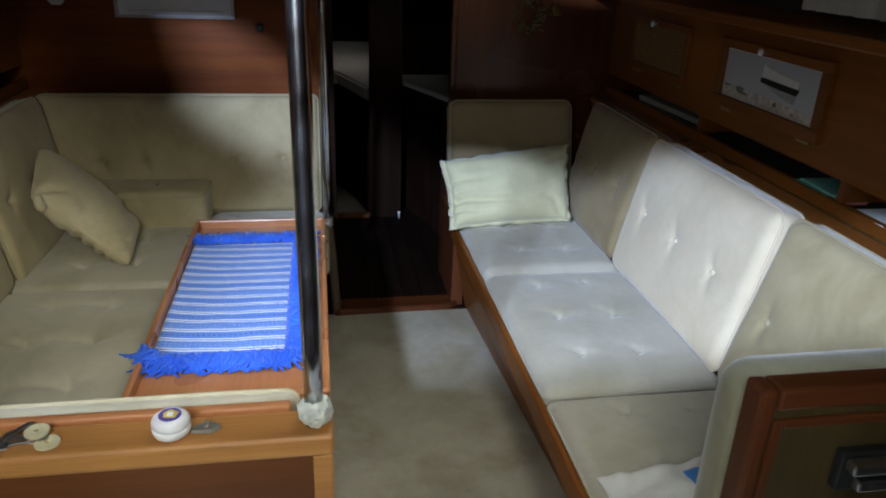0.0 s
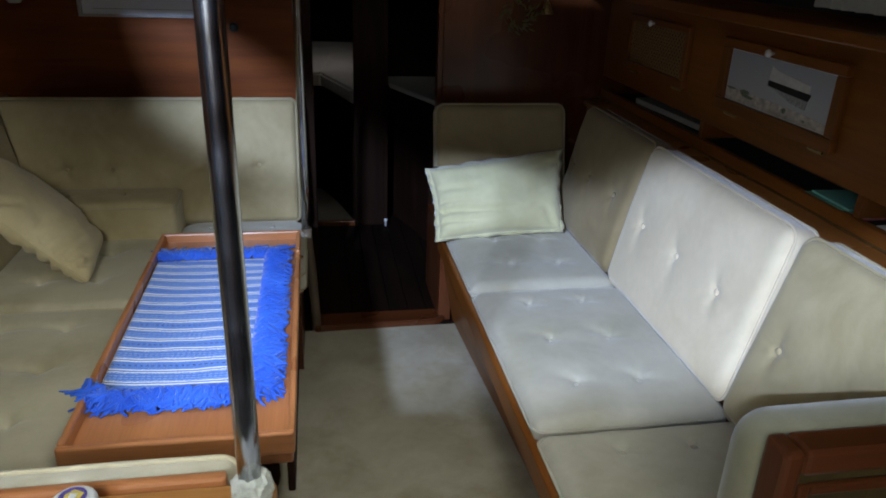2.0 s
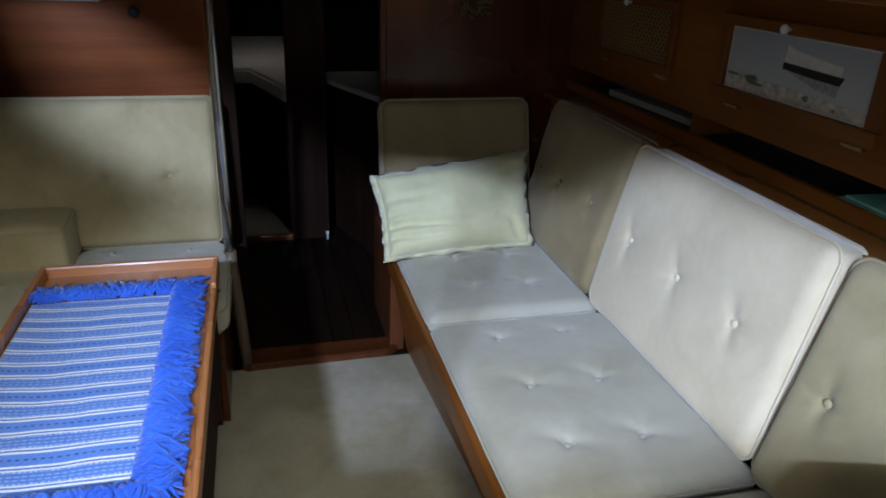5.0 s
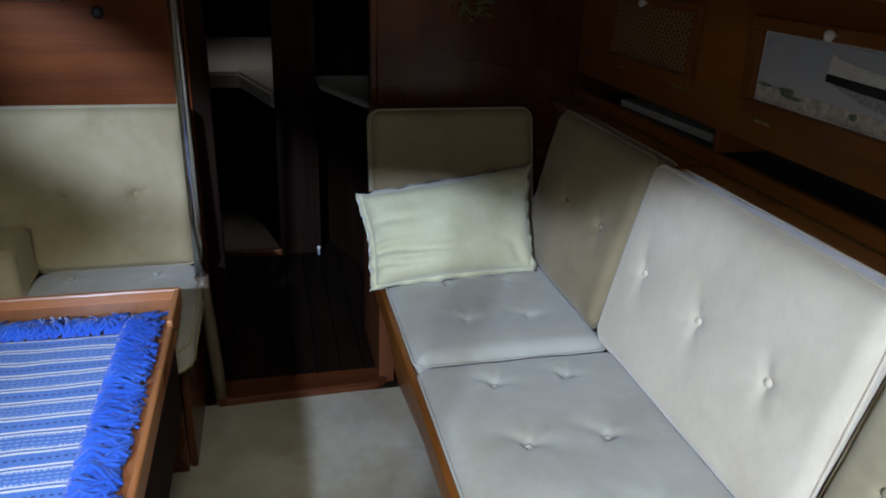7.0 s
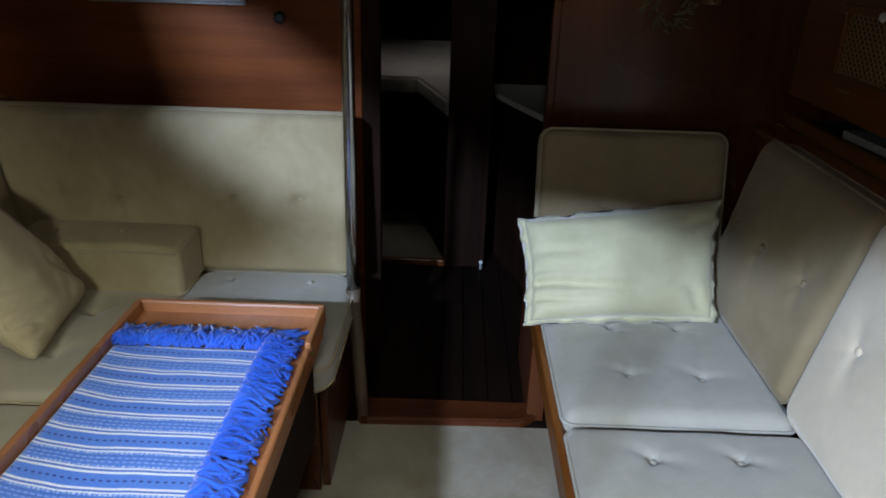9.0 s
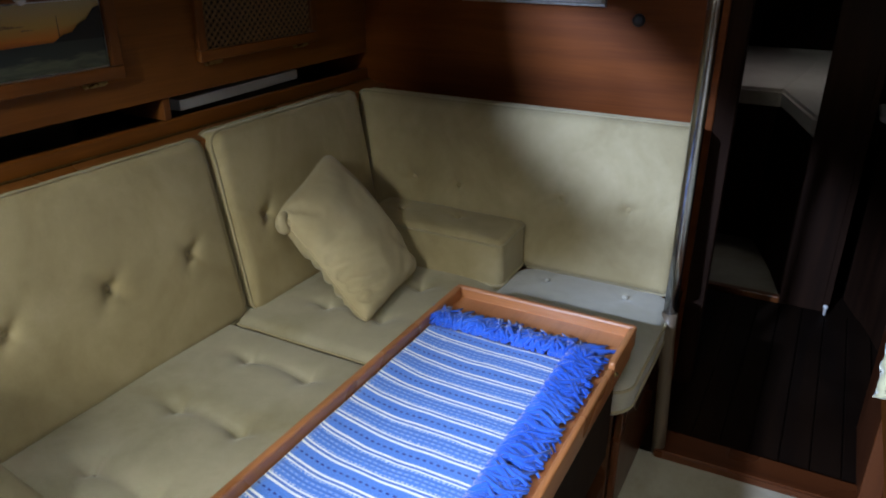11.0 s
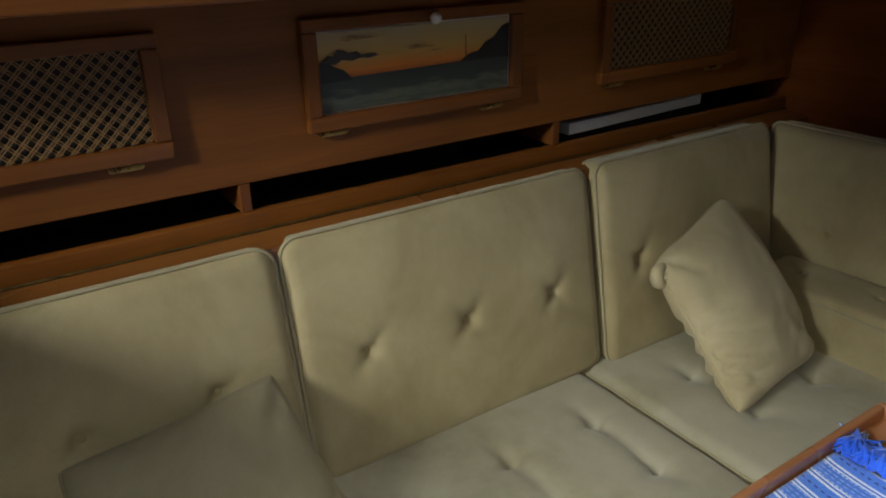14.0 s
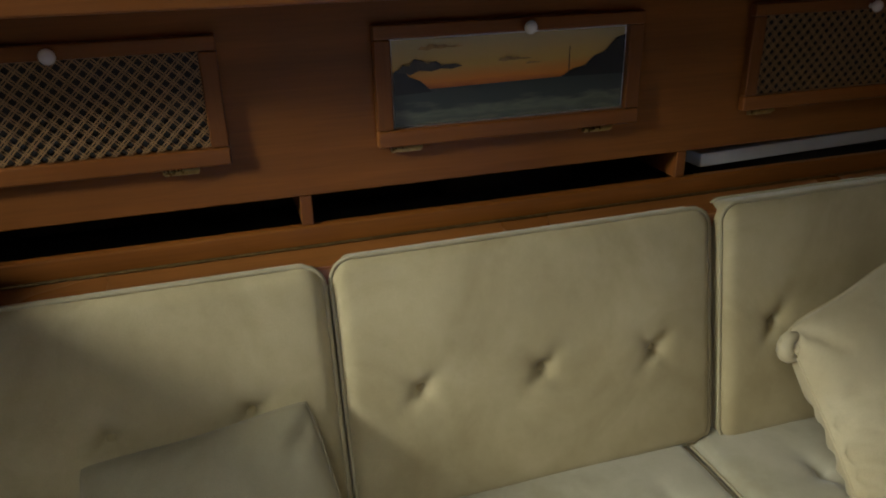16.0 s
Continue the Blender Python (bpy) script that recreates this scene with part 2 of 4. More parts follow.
    while ob:
        p += Vector(ob.location)
        ob = ob.parent
    return p


def part(name, bm, mat, parent=None, label="", smooth=False, kind=""):
    """One mesh object from a bmesh in world places, under its thing or part."""
    me = bpy.data.meshes.new(name)
    if parent:
        bmesh.ops.translate(bm, verts=bm.verts, vec=-world_of(parent))
    bmesh.ops.recalc_face_normals(bm, faces=bm.faces)
    bm.to_mesh(me)
    bm.free()
    if smooth:
        me.polygons.foreach_set("use_smooth", [True] * len(me.polygons))
    me.materials.append(mat)
    ob = new(name, me)
    ob.parent = parent
    return tagged(ob, label=label, kind=kind)


def box(x0, x1, y0, y1, z0, z1, bev=0.004, bm=None, seg=2):
    own = bmesh.new()
    bmesh.ops.create_cube(own, size=1, matrix=Matrix.LocRotScale(((x0 + x1) / 2, (y0 + y1) / 2, (z0 + z1) / 2), None, (abs(x1 - x0), abs(y1 - y0), abs(z1 - z0))))
    if bev:
        bmesh.ops.bevel(own, geom=own.edges, offset=min(bev, 0.45 * min(abs(x1 - x0), abs(y1 - y0), abs(z1 - z0))), segments=seg, affect="EDGES", profile=0.5)
    if bm is None:
        return own
    me = bpy.data.meshes.new("t")
    own.to_mesh(me)
    own.free()
    bm.from_mesh(me)
    bpy.data.meshes.remove(me)
    return bm


def prism(poly, z0, z1, bev=0.0):
    """An upright prism on a polygon of (x, y)."""
    bm = bmesh.new()
    lo = [bm.verts.new((x, y, z0)) for x, y in poly]
    f = bm.faces.new(lo)
    r = bmesh.ops.extrude_face_region(bm, geom=[f])
    bmesh.ops.translate(bm, verts=[v for v in r["geom"] if isinstance(v, bmesh.types.BMVert)], vec=(0, 0, z1 - z0))
    if bev:
        bmesh.ops.bevel(bm, geom=bm.edges, offset=bev, segments=2, affect="EDGES")
    return bm


def tube(points, radii, sides=10, closed=False, bm=None):
    bm = bm or bmesh.new()
    pts = [Vector(p) for p in points]
    n = len(pts)
    if not hasattr(radii, "__len__"):
        radii = [radii] * n
    rings = []
    for i, p in enumerate(pts):
        a = pts[(i - 1) % n] if closed or i else p
        c = pts[(i + 1) % n] if closed or i < n - 1 else p
        d = (c - a).normalized()
        s = d.cross(Vector((0.13, 0.21, 0.97))).normalized()
        u = s.cross(d)
        rings.append([bm.verts.new(p + radii[i] * (math.cos(k * 2 * math.pi / sides) * s + math.sin(k * 2 * math.pi / sides) * u)) for k in range(sides)])
    for i in range(n if closed else n - 1):
        a, c = rings[i], rings[(i + 1) % n]
        for k in range(sides):
            bm.faces.new((a[k], a[(k + 1) % sides], c[(k + 1) % sides], c[k]))
    if not closed:
        bm.faces.new(rings[0][::-1])
        bm.faces.new(rings[-1])
    return bm


def lathe(profile, centre, axis=(0, 0, 1), sides=24):
    """A turned body: (radius, height) steps along an axis."""
    bm = bmesh.new()
    q = Vector((0, 0, 1)).rotation_difference(Vector(axis)).to_matrix()
    rings = []
    for r, h in profile:
        rings.append([bm.verts.new(Vector(centre) + q @ Vector((r * math.cos(k * 2 * math.pi / sides), r * math.sin(k * 2 * math.pi / sides), h))) for k in range(sides)])
    for a, c in zip(rings, rings[1:]):
        for k in range(sides):
            bm.faces.new((a[k], a[(k + 1) % sides], c[(k + 1) % sides], c[k]))
    bm.faces.new(rings[0][::-1])
    bm.faces.new(rings[-1])
    return bm


def steps(half, r, n):
    """Places across a cushion, closer together near its edges."""
    edge = [half - r * (1 - math.cos(a * math.pi / 2)) for a in (0, 0.35, 0.6, 0.8, 1.0)]
    inner = half - r
    mid = [inner * (2 * i / n - 1) for i in range(1, n)]
    return sorted({round(v, 5) for v in [-e for e in edge] + mid + edge})


BUTTONS = {}


def cushion(name, centre, u, v, w, h, t, buttons, mat, label, group, crown=0.016, r=0.028, corner=0.04, dimple=0.03, wob=0.004, seed=0, crease=0.0, spread=0.028, piping=True, cord=None):
    """A buttoned box cushion. centre: the middle of its front; u, v: along its width and height."""
    u, v = Vector(u).normalized(), Vector(v).normalized()
    nrm = u.cross(v)
    c = Vector(centre)
    root = thing(name, c - nrm * t, label, "cushion", group)
    xs, ys = steps(w / 2, r, max(10, int(w / 0.0115))), steps(h / 2, r, max(10, int(h / 0.0115)))

    def rounded(x, y):
        ex, ey = abs(x) - (w / 2 - corner), abs(y) - (h / 2 - corner)
        if ex > 0 and ey > 0:
            a, b2 = ex / corner, ey / corner
            ex, ey = corner * a * math.sqrt(1 - b2 * b2 / 2), corner * b2 * math.sqrt(1 - a * a / 2)
            x, y = math.copysign(w / 2 - corner + ex, x), math.copysign(h / 2 - corner + ey, y)
            d = corner - math.hypot(ex, ey)
        else:
            d = -max(ex - corner, ey - corner)
        return x, y, max(d, 0)

    def height(x, y, d):
        k = min(d / r, 1)
        z = -r * (1 - math.sqrt(max(0, 1 - (1 - k) ** 2)))
        z += crown * max(0, 1 - (2 * x / w) ** 4) * max(0, 1 - (2 * y / h) ** 4)
        z += wob * noise.noise(Vector((x * 6 + seed * 3.1, y * 6, seed))) * min(1, d / 0.03)
        for bx, by in buttons:
            dx, dy = x - bx, y - by
            q = math.hypot(dx, dy)
            if q < 0.2:
                star = 1 + 0.35 * math.cos(4 * math.atan2(dy, dx) + seed)
                z -= dimple * (0.65 * math.exp(-q / (spread * star)) + 0.35 * math.exp(-(q / 0.012) ** 2))
        if crease:
            for i in range(len(buttons)):
                for j in range(i):
                    (ax, ay), (cx, cy) = buttons[i], buttons[j]
                    if abs(ay - cy) < 0.05:
                        l2 = (cx - ax) ** 2 + (cy - ay) ** 2
                        if l2 < 0.07:
                            s = min(1, max(0, ((x - ax) * (cx - ax) + (y - ay) * (cy - ay)) / l2))
                            q = math.hypot(x - ax - s * (cx - ax), y - ay - s * (cy - ay))
                            z -= crease * math.exp(-q / 0.022) * (0.5 + 2 * (s - 0.5) ** 2)
        return z

    bm = bmesh.new()
    grid = {}
    for i, x in enumerate(xs):
        for j, y in enumerate(ys):
            px, py, d = rounded(x, y)
            grid[i, j] = bm.verts.new(c + u * px + v * py + nrm * height(px, py, d))
    for i in range(len(xs) - 1):
        for j in range(len(ys) - 1):
            bm.faces.new((grid[i, j], grid[i + 1, j], grid[i + 1, j + 1], grid[i, j + 1]))
    ring = [(i, 0) for i in range(len(xs) - 1)] + [(len(xs) - 1, j) for j in range(len(ys) - 1)]
    ring += [(i, len(ys) - 1) for i in range(len(xs) - 1, 0, -1)] + [(0, j) for j in range(len(ys) - 1, 0, -1)]
    back = []
    for k, depth in enumerate((r + 0.006, t - 0.012, t)):
        row = []
        for i, j in ring:
            px, py, _ = rounded(xs[i], ys[j])
            f = 1.0 if k < 2 else 0.97
            row.append(bm.verts.new(c + u * px * f + v * py * f - nrm * depth))
        back.append(row)
    rows = [[grid[k] for k in ring]] + back
    for a, b2 in zip(rows, rows[1:]):
        for k in range(len(ring)):
            bm.faces.new((a[k], a[(k + 1) % len(ring)], b2[(k + 1) % len(ring)], b2[k]))
    bm.faces.new(back[-1])
    part("cushion_cover", bm, mat, root, smooth=True)
    if piping:
        path = []
        for i, j in ring:
            px, py, _ = rounded(xs[i], ys[j])
            p = c + u * px * 1.002 + v * py * 1.002 - nrm * (r * 0.62 + 0.002 * noise.noise(Vector((px * 9, py * 9, seed))))
            if not path or (p - path[-1]).length > 0.007:
                path.append(p)
        part("piping", tube(path, 0.0042, 6, True), cord or PIPING, root, "" if cord else "cream corded piping", smooth=True)
        if t > 0.06:
            part("piping", tube([p - nrm * (t - r * 0.62 - 0.016) for p in path], 0.0042, 6, True), cord or PIPING, root, smooth=True)
    if mat.name not in BUTTONS:
        bb = bmesh.new()
        bmesh.ops.create_uvsphere(bb, u_segments=10, v_segments=6, radius=0.0105, matrix=Matrix.Diagonal((1, 1, 0.6, 1)))
        me = BUTTONS[mat.name] = bpy.data.meshes.new("button")
        bb.to_mesh(me)
        bb.free()
        me.polygons.foreach_set("use_smooth", [True] * len(me.polygons))
        me.materials.append(mat)
    for bx, by in buttons:
        ob = new("button", BUTTONS[mat.name])
        ob.parent = root
        turn = Matrix((u, v, nrm)).transposed().to_4x4()
        ob.matrix_local = Matrix.Translation(c + u * bx + v * by + nrm * (height(bx, by, 1) + 0.015) - Vector(root.location)) @ turn
    return root


def pillow(name, tl, tr, br, bl, thick, mat, label, seed=0, flange=0.0, gather=(), waist=0.075, folds=(), ear=0.07):
    """A soft pillow stretched between four corners."""
    tl, tr, br, bl = (Vector(p) for p in (tl, tr, br, bl))
    nrm = (tr - tl).cross(tl - bl).normalized()
    mid = (tl + tr + br + bl) / 4
    root = thing(name, mid, label, "pillow")
    n = 44
    bm = bmesh.new()

    def at(a, b2, side):
        x, y = 2 * a - 1, 2 * b2 - 1
        pull = waist * (1 - x * x) * abs(y) ** 3 * math.copysign(1, y), waist * (1 - y * y) * abs(x) ** 3 * math.copysign(1, x)
        soft = 1 - ear * (x * y) ** 4
        aa, bb = 0.5 + (a - 0.5 - pull[1] * 0.5) * soft, 0.5 + (b2 - 0.5 - pull[0] * 0.5) * soft
        p = (bl * (1 - aa) + br * aa) * (1 - bb) + (tl * (1 - aa) + tr * aa) * bb
        e = max(0, 1 - x * x) * max(0, 1 - y * y)
        z = thick / 2 * e ** 0.40
        wr = noise.noise(Vector((x * 1.6, y * 2.6, seed + side))) * 0.008 + noise.noise(Vector((x * 5, y * 5, seed + 7))) * 0.002
        for gx, gy, ang, amp in gather:
            q = math.hypot(x - gx, y - gy)
            s = (x - gx) * math.sin(ang) - (y - gy) * math.cos(ang)
            wr += amp * (abs(math.sin(s * 13 + 1.6 * noise.noise(Vector((x * 2.5, y * 2.5, seed))))) - 0.5) * math.exp(-(q / 0.5) ** 2)
        for x0, y0, x1, y1, deep, wide in folds:
            l2 = (x1 - x0) ** 2 + (y1 - y0) ** 2
            f = min(1, max(0, ((x - x0) * (x1 - x0) + (y - y0) * (y1 - y0)) / l2))
            bend = 0.05 * noise.noise(Vector((f * 3, x0 * 5 + y0 * 7, seed)))
            q = ((x - x0) * (y1 - y0) - (y - y0) * (x1 - x0)) / math.sqrt(l2) + bend
            over = math.hypot(x - x0 - f * (x1 - x0), y - y0 - f * (y1 - y0)) if f in (0, 1) else abs(q)
            fade = (1 - f) ** 0.7 * math.exp(-(max(over, abs(q)) / wide) ** 2)
            wr -= deep * fade * (1 - 0.9 * math.tanh(q / wide))
        return p + nrm * side * (z + wr * min(1, e * 9))

    rows = {}
    for s in (1, -1):
        for i in range(n + 1):
            for j in range(n + 1):
                if s == -1 and (i in (0, n) or j in (0, n)):
                    rows[s, i, j] = rows[1, i, j]
                else:
                    a, b2 = (0.5 - 0.5 * math.cos(math.pi * k / n) for k in (i, j))
                    a, b2 = 0.6 * a + 0.4 * i / n, 0.6 * b2 + 0.4 * j / n
                    rows[s, i, j] = bm.verts.new(at(a, b2, s))
        for i in range(n):
            for j in range(n):
                q = [rows[s, i, j], rows[s, i + 1, j], rows[s, i + 1, j + 1], rows[s, i, j + 1]]
                bm.faces.new(q if s > 0 else q[::-1])
    part("pillow_cover", bm, mat, root, smooth=True)
    edge = []
    for i in range(4 * 40):
        k, f = divmod(i, 40)
        f /= 40
        a, b2 = ((f, 0), (1, f), (1 - f, 1), (0, 1 - f))[k]
        edge.append(at(a, b2, 1))
    if flange:
        fb = bmesh.new()
        ins, outs = [], []
        for i, p in enumerate(edge):
            d = (p - mid)
            d -= nrm * d.dot(nrm)
            d.normalize()
            ins.append((fb.verts.new(p + nrm * 0.004), fb.verts.new(p - nrm * 0.004)))
            ruffle = nrm * 0.006 * math.sin(i * 0.9 + noise.noise(Vector((i * 0.2, seed, 0))) * 3)
            outs.append(fb.verts.new(p + d * flange * (0.75 + 0.45 * abs(2 * (i % 40) / 40 - 1) ** 7 + 0.4 * noise.noise(Vector((i * 0.23, 0, seed)))) + ruffle))
        for i in range(len(edge)):
            j = (i + 1) % len(edge)
            fb.faces.new((ins[i][0], ins[j][0], outs[j], outs[i]))
            fb.faces.new((ins[i][1], outs[i], outs[j], ins[j][1]))
        part("ruffled_edge", fb, mat, root, "narrow ruffled edge", smooth=True)
    else:
        part("seam", tube(edge, 0.003, 6, True), mat, root, smooth=True)
    return root


# ---- structure ----
def structure(name, bm, mat, label, category, smooth=False):
    return tagged(part(name, bm, mat, None, label, smooth), category=category, kind="structure")


def grid_floor(x0, x1, y0, y1, z, step=0.03, amp=0.002):
    bm = bmesh.new()
    nx, ny = int((x1 - x0) / step), int((y1 - y0) / step)
    vs = {}
    for i in range(nx + 1):
        for j in range(ny + 1):
            x, y = x0 + (x1 - x0) * i / nx, y0 + (y1 - y0) * j / ny
            vs[i, j] = bm.verts.new((x, y, z + amp * noise.noise(Vector((x * 7, y * 7, 0)))))
    for i in range(nx):
        for j in range(ny):
            bm.faces.new((vs[i, j], vs[i + 1, j], vs[i + 1, j + 1], vs[i, j + 1]))
    box(x0, x1, y0, y1, z - 0.03, z - 0.006, 0, bm)
    return bm


structure("floor", grid_floor(-1.5, 1.6, -0.62, 2.955, 0.0), CARPET, "worn cream carpet on the cabin sole with grey stains", "floor")
structure("floor_forward", box(-1.5, 1.6, 2.975, 6.4, -0.05, 0.0, 0), SHADED_SOLE, "dark varnished wooden sole of the fore passage, blackened in colour for shade", "floor")
structure("wall_bulkhead_1", box(-1.5, 0.0, 3.38, 3.41, 0, CEIL, 0.003), wood("bulkhead_wood", (0.130, 0.032, 0.0055), (0.235, 0.063, 0.011), "x", 0.42, 0.18), "varnished mahogany bulkhead behind the dinette", "wall")
structure("wall_bulkhead_2", box(0.625, 1.6, 3.38, 3.41, 0, CEIL, 0.003), SHADED_TEAK_Z, "varnished mahogany bulkhead behind the settee, darkened in colour for shade", "wall")
structure("wall_port", box(-1.54, -1.5, -0.66, 6.4, -0.05, CEIL, 0), DARK_FILL, "dark lining of the hull side", "wall")
structure("wall_starboard", box(1.6, 1.64, -0.66, 6.4, -0.05, CEIL, 0), DARK_FILL, "dark lining of the hull side", "wall")
structure("wall_bow", box(-1.5, 1.6, 6.4, 6.44, -0.05, CEIL, 0), SHADEWOOD, "panelling at the bow, coloured near-black for shade", "wall")
# unseen aft wall, with an opening made for the fill lamp
bm = box(-1.5, -0.86, -0.66, -0.62, -0.05, CEIL, 0)
box(-0.12, 1.6, -0.66, -0.62, -0.05, CEIL, 0, bm)
box(-0.86, -0.12, -0.66, -0.62, -0.05, 1.20, 0, bm)
structure("wall_aft", bm, TEAK_Z, "unseen mahogany panelling at the aft end, opened for the fill lamp", "wall")
# unseen partition, added to keep aft light off the dinette's near end
structure("wall_shade", box(-1.5, -0.62, 0.76, 0.79, 0, 1.22, 0.003), TEAK_Z, "unseen mahogany partition added to shade the aft dinette", "wall")
# ceiling with an assumed deck hatch and the companionway, part-closed by a light mask
bm = box(-1.54, -0.88, -0.66, 6.44, CEIL, CEIL + 0.03, 0)
box(0.50, 1.64, -0.66, 6.44, CEIL, CEIL + 0.03, 0, bm)
box(-0.88, 0.50, -0.66, -0.485, CEIL, CEIL + 0.03, 0, bm)
box(-0.88, 0.05, 1.10, 1.52, CEIL, CEIL + 0.03, 0, bm)
box(0.05, 0.50, 1.0, 1.05, CEIL, CEIL + 0.03, 0, bm)
box(-0.88, 0.50, 1.52, 6.44, CEIL, CEIL + 0.03, 0, bm)
structure("ceiling", bm, CREAM, "cream headliner with an assumed deck hatch and a companionway opening", "ceiling")
# unseen board, its outline cut to shape the daylight patches
structure("ceiling_light_mask", prism([(-0.88, -0.40), (-0.857, -0.40), (-0.862, -0.03), (-0.79, 0.01), (-0.760, 0.07), (-0.808, 0.17), (-0.855, 0.31), (-0.857, 0.96), (-0.73, 0.96), (-0.56, 0.20), (-0.44, 0.20), (-0.36, 0.16), (-0.32, 0.05), (-0.28, 0.02), (-0.15, 0.115), (-0.125, -0.20), (0.50, -0.25), (0.50, 0.999), (0.049, 0.999), (0.049, 1.099), (-0.88, 1.099)], CEIL, CEIL + 0.028), CREAM, "unseen cream board cut to shape the daylight through the companionway", "ceiling")

# threshold of the fore passage, rounded where it meets the settee
poly = [(0.03, 2.94), (0.52, 2.955), (0.56, 2.962), (0.60, 2.985), (0.625, 3.02), (0.625, 3.06), (0.03, 3.06)]
structure("trim_threshold", prism(poly, -0.01, 0.026, 0.006), SHADED_TEAK_X, "rounded mahogany threshold at the edge of the carpet", "trim")
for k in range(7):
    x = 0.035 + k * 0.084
    part("plank", box(x, x + 0.081, 3.062, 4.17, 0.0, 0.010, 0.003), SHADED_SOLE, bpy.data.objects["floor_forward"])

# ---- side lockers, both sides ----
def locker_side(s, xp, name, divs, pad, over, lift=0.0):
    """The long locker front above the seat backs: panel, cubby row, ledge. s: -1 port, 1 starboard."""
    root = thing(name, (s * 1.45, 2.0, 0.94), "varnished mahogany side locker with a row of open cubbyholes", "locker")
    y0, y1 = 0.45, 3.378
    part("panel", box(xp, xp + s * 0.018, y0, y1, 1.043 + lift, 1.385, 0.002), REDWOOD, root)
    part("cubby_rail", box(xp - s * 0.004, xp + s * 0.018, y0, y1, 0.945 + lift, 0.985 + lift, 0.004), REDWOOD, root)
    # near-black floor, top and back paint the shade within the cubbyholes
    part("cubby_floor", box(xp + s * 0.018, xp + s * 0.2, y0, y1, 0.945 + lift, 0.958 + lift, 0.001), DARK_FILL, root)
    part("cubby_top", box(xp + s * 0.02, xp + s * 0.2, y0, y1, 1.046 + lift, 1.056 + lift, 0.001), DARK_FILL, root)
    part("cubby_back", box(xp + s * 0.2, xp + s * 0.212, y0, y1, 0.945 + lift, 1.056 + lift, 0), DARK_FILL, root)
    for y in divs:
        part("divider", box(xp + s * 0.002, xp + s * 0.198, y - 0.011, y + 0.011, 0.9855 + lift, 1.0425 + lift, 0.002), TEAK_Z, root)
    # sloping ledge between the rail and the seat backs
    bm = bmesh.new()
    prof = [(xp + s * 0.018, 0.9445 + lift), (xp - s * 0.008, 0.9445 + lift), (xp - s * pad, 0.936 + lift), (xp - s * pad, 0.90), (xp + s * 0.018, 0.88)]
    a = [bm.verts.new((x, y0, z)) for x, z in prof]
    b2 = [bm.verts.new((x, y1, z)) for x, z in prof]
    bm.faces.new(a)
    bm.faces.new(b2[::-1])
    for k in range(len(prof)):
        bm.faces.new((a[k], b2[k], b2[(k + 1) % len(prof)], a[(k + 1) % len(prof)]))
    bmesh.ops.bevel(bm, geom=bm.edges, offset=0.003, segments=2, affect="EDGES")
    part("ledge", bm, LEDGEWOOD, root)
    part("piano_hinge", tube([(xp - s * 0.0085, y0, 0.9475 + lift), (xp - s * 0.0085, y1, 0.9475 + lift)], 0.0030, 6), OLDBRASS, root, "long brass piano hinge")
    # overhang deepened so that the shelf shades the upper panel
    part("shelf", box(xp - s * over, xp + s * 0.35, y0, y1, 1.386, 1.406, 0.006), TEAK_Y, root, "overhanging shelf with a rounded edge")
    part("shelf_lip", box(xp - s * (over + 0.012), xp - s * (over + 0.0005), y0, y1, 1.382, 1.412, 0.004), TEAK_Y, root)
    return root


XP, XS = -1.245, 1.375
LOCK_P = locker_side(-1, XP, "side_locker", (2.43, 1.645), 0.085, 0.16)
LOCK_S = locker_side(1, XS, "side_locker", (2.455, 1.66), 0.10, 0.14, -0.018)


def locker_door(s, xp, y0, y1, label, kind_, z0=1.12, z1=1.332, fw=0.03):
    """A framed flap on the locker front with hinges below and a knob above."""
    lock = LOCK_P if s < 0 else LOCK_S
    root = new("locker_door")
    root.parent, root.location, root.empty_display_size = lock, Vector((xp, (y0 + y1) / 2, z0)) - Vector(lock.location), 0.05
    tagged(root, label)
    t = 0.02
    xo, xi = xp - s * t, xp - s * 0.0005
    part("bottom_rail", box(xo, xi, y0, y1, z0, z0 + fw, 0.003), TEAK_Y, root)
    part("top_rail", box(xo, xi, y0, y1, z1 - fw * 0.8, z1, 0.003), TEAK_Y, root)
    for a in (y0, y1 - fw):
        part("stile", box(xo + s * 0.001, xi, a, a + fw, z0 + fw + 0.0005, z1 - fw * 0.8 - 0.0005, 0.003), TEAK_Z, root)
    for f in (0.1, 0.84):
        y = y0 + f * (y1 - y0)
        hb = box(xp - s * 0.012, xp - s * 0.001, y - 0.028, y + 0.028, z0 - 0.012, z0 - 0.0005, 0.002)
        tube([(xp - s * 0.014, y - 0.029, z0 - 0.004), (xp - s * 0.014, y + 0.029, z0 - 0.004)], 0.0042, 8, False, hb)
        part("hinge", hb, BRASS, root, "small brass hinge")
    ym = (y0 + y1) / 2 + 0.02
    part("knob", lathe([(0.005, 0), (0.005, 0.008), (0.010, 0.012), (0.0125, 0.017), (0.010, 0.023), (0.004, 0.026)], (xo, ym, z1 - 0.016), (-s, 0, 0), 16), PORCELAIN, root, "round white porcelain knob", smooth=True)
    a0, a1, b0, b1 = y0 + fw, y1 - fw, z0 + fw, z1 - fw * 0.8
    if kind_ == "cane":
        # near-black sheet in place of the shade behind the cane
        part("shade_backing", box(xp - s * 0.003, xp - s * 0.0008, a0, a1, b0, b1, 0), DARK_FILL, root)
        bm = bmesh.new()
        w, hgt, pitch = a1 - a0, b1 - b0, 0.0235
        for sign in (1, -1):
            k = -int(hgt / pitch) - 1
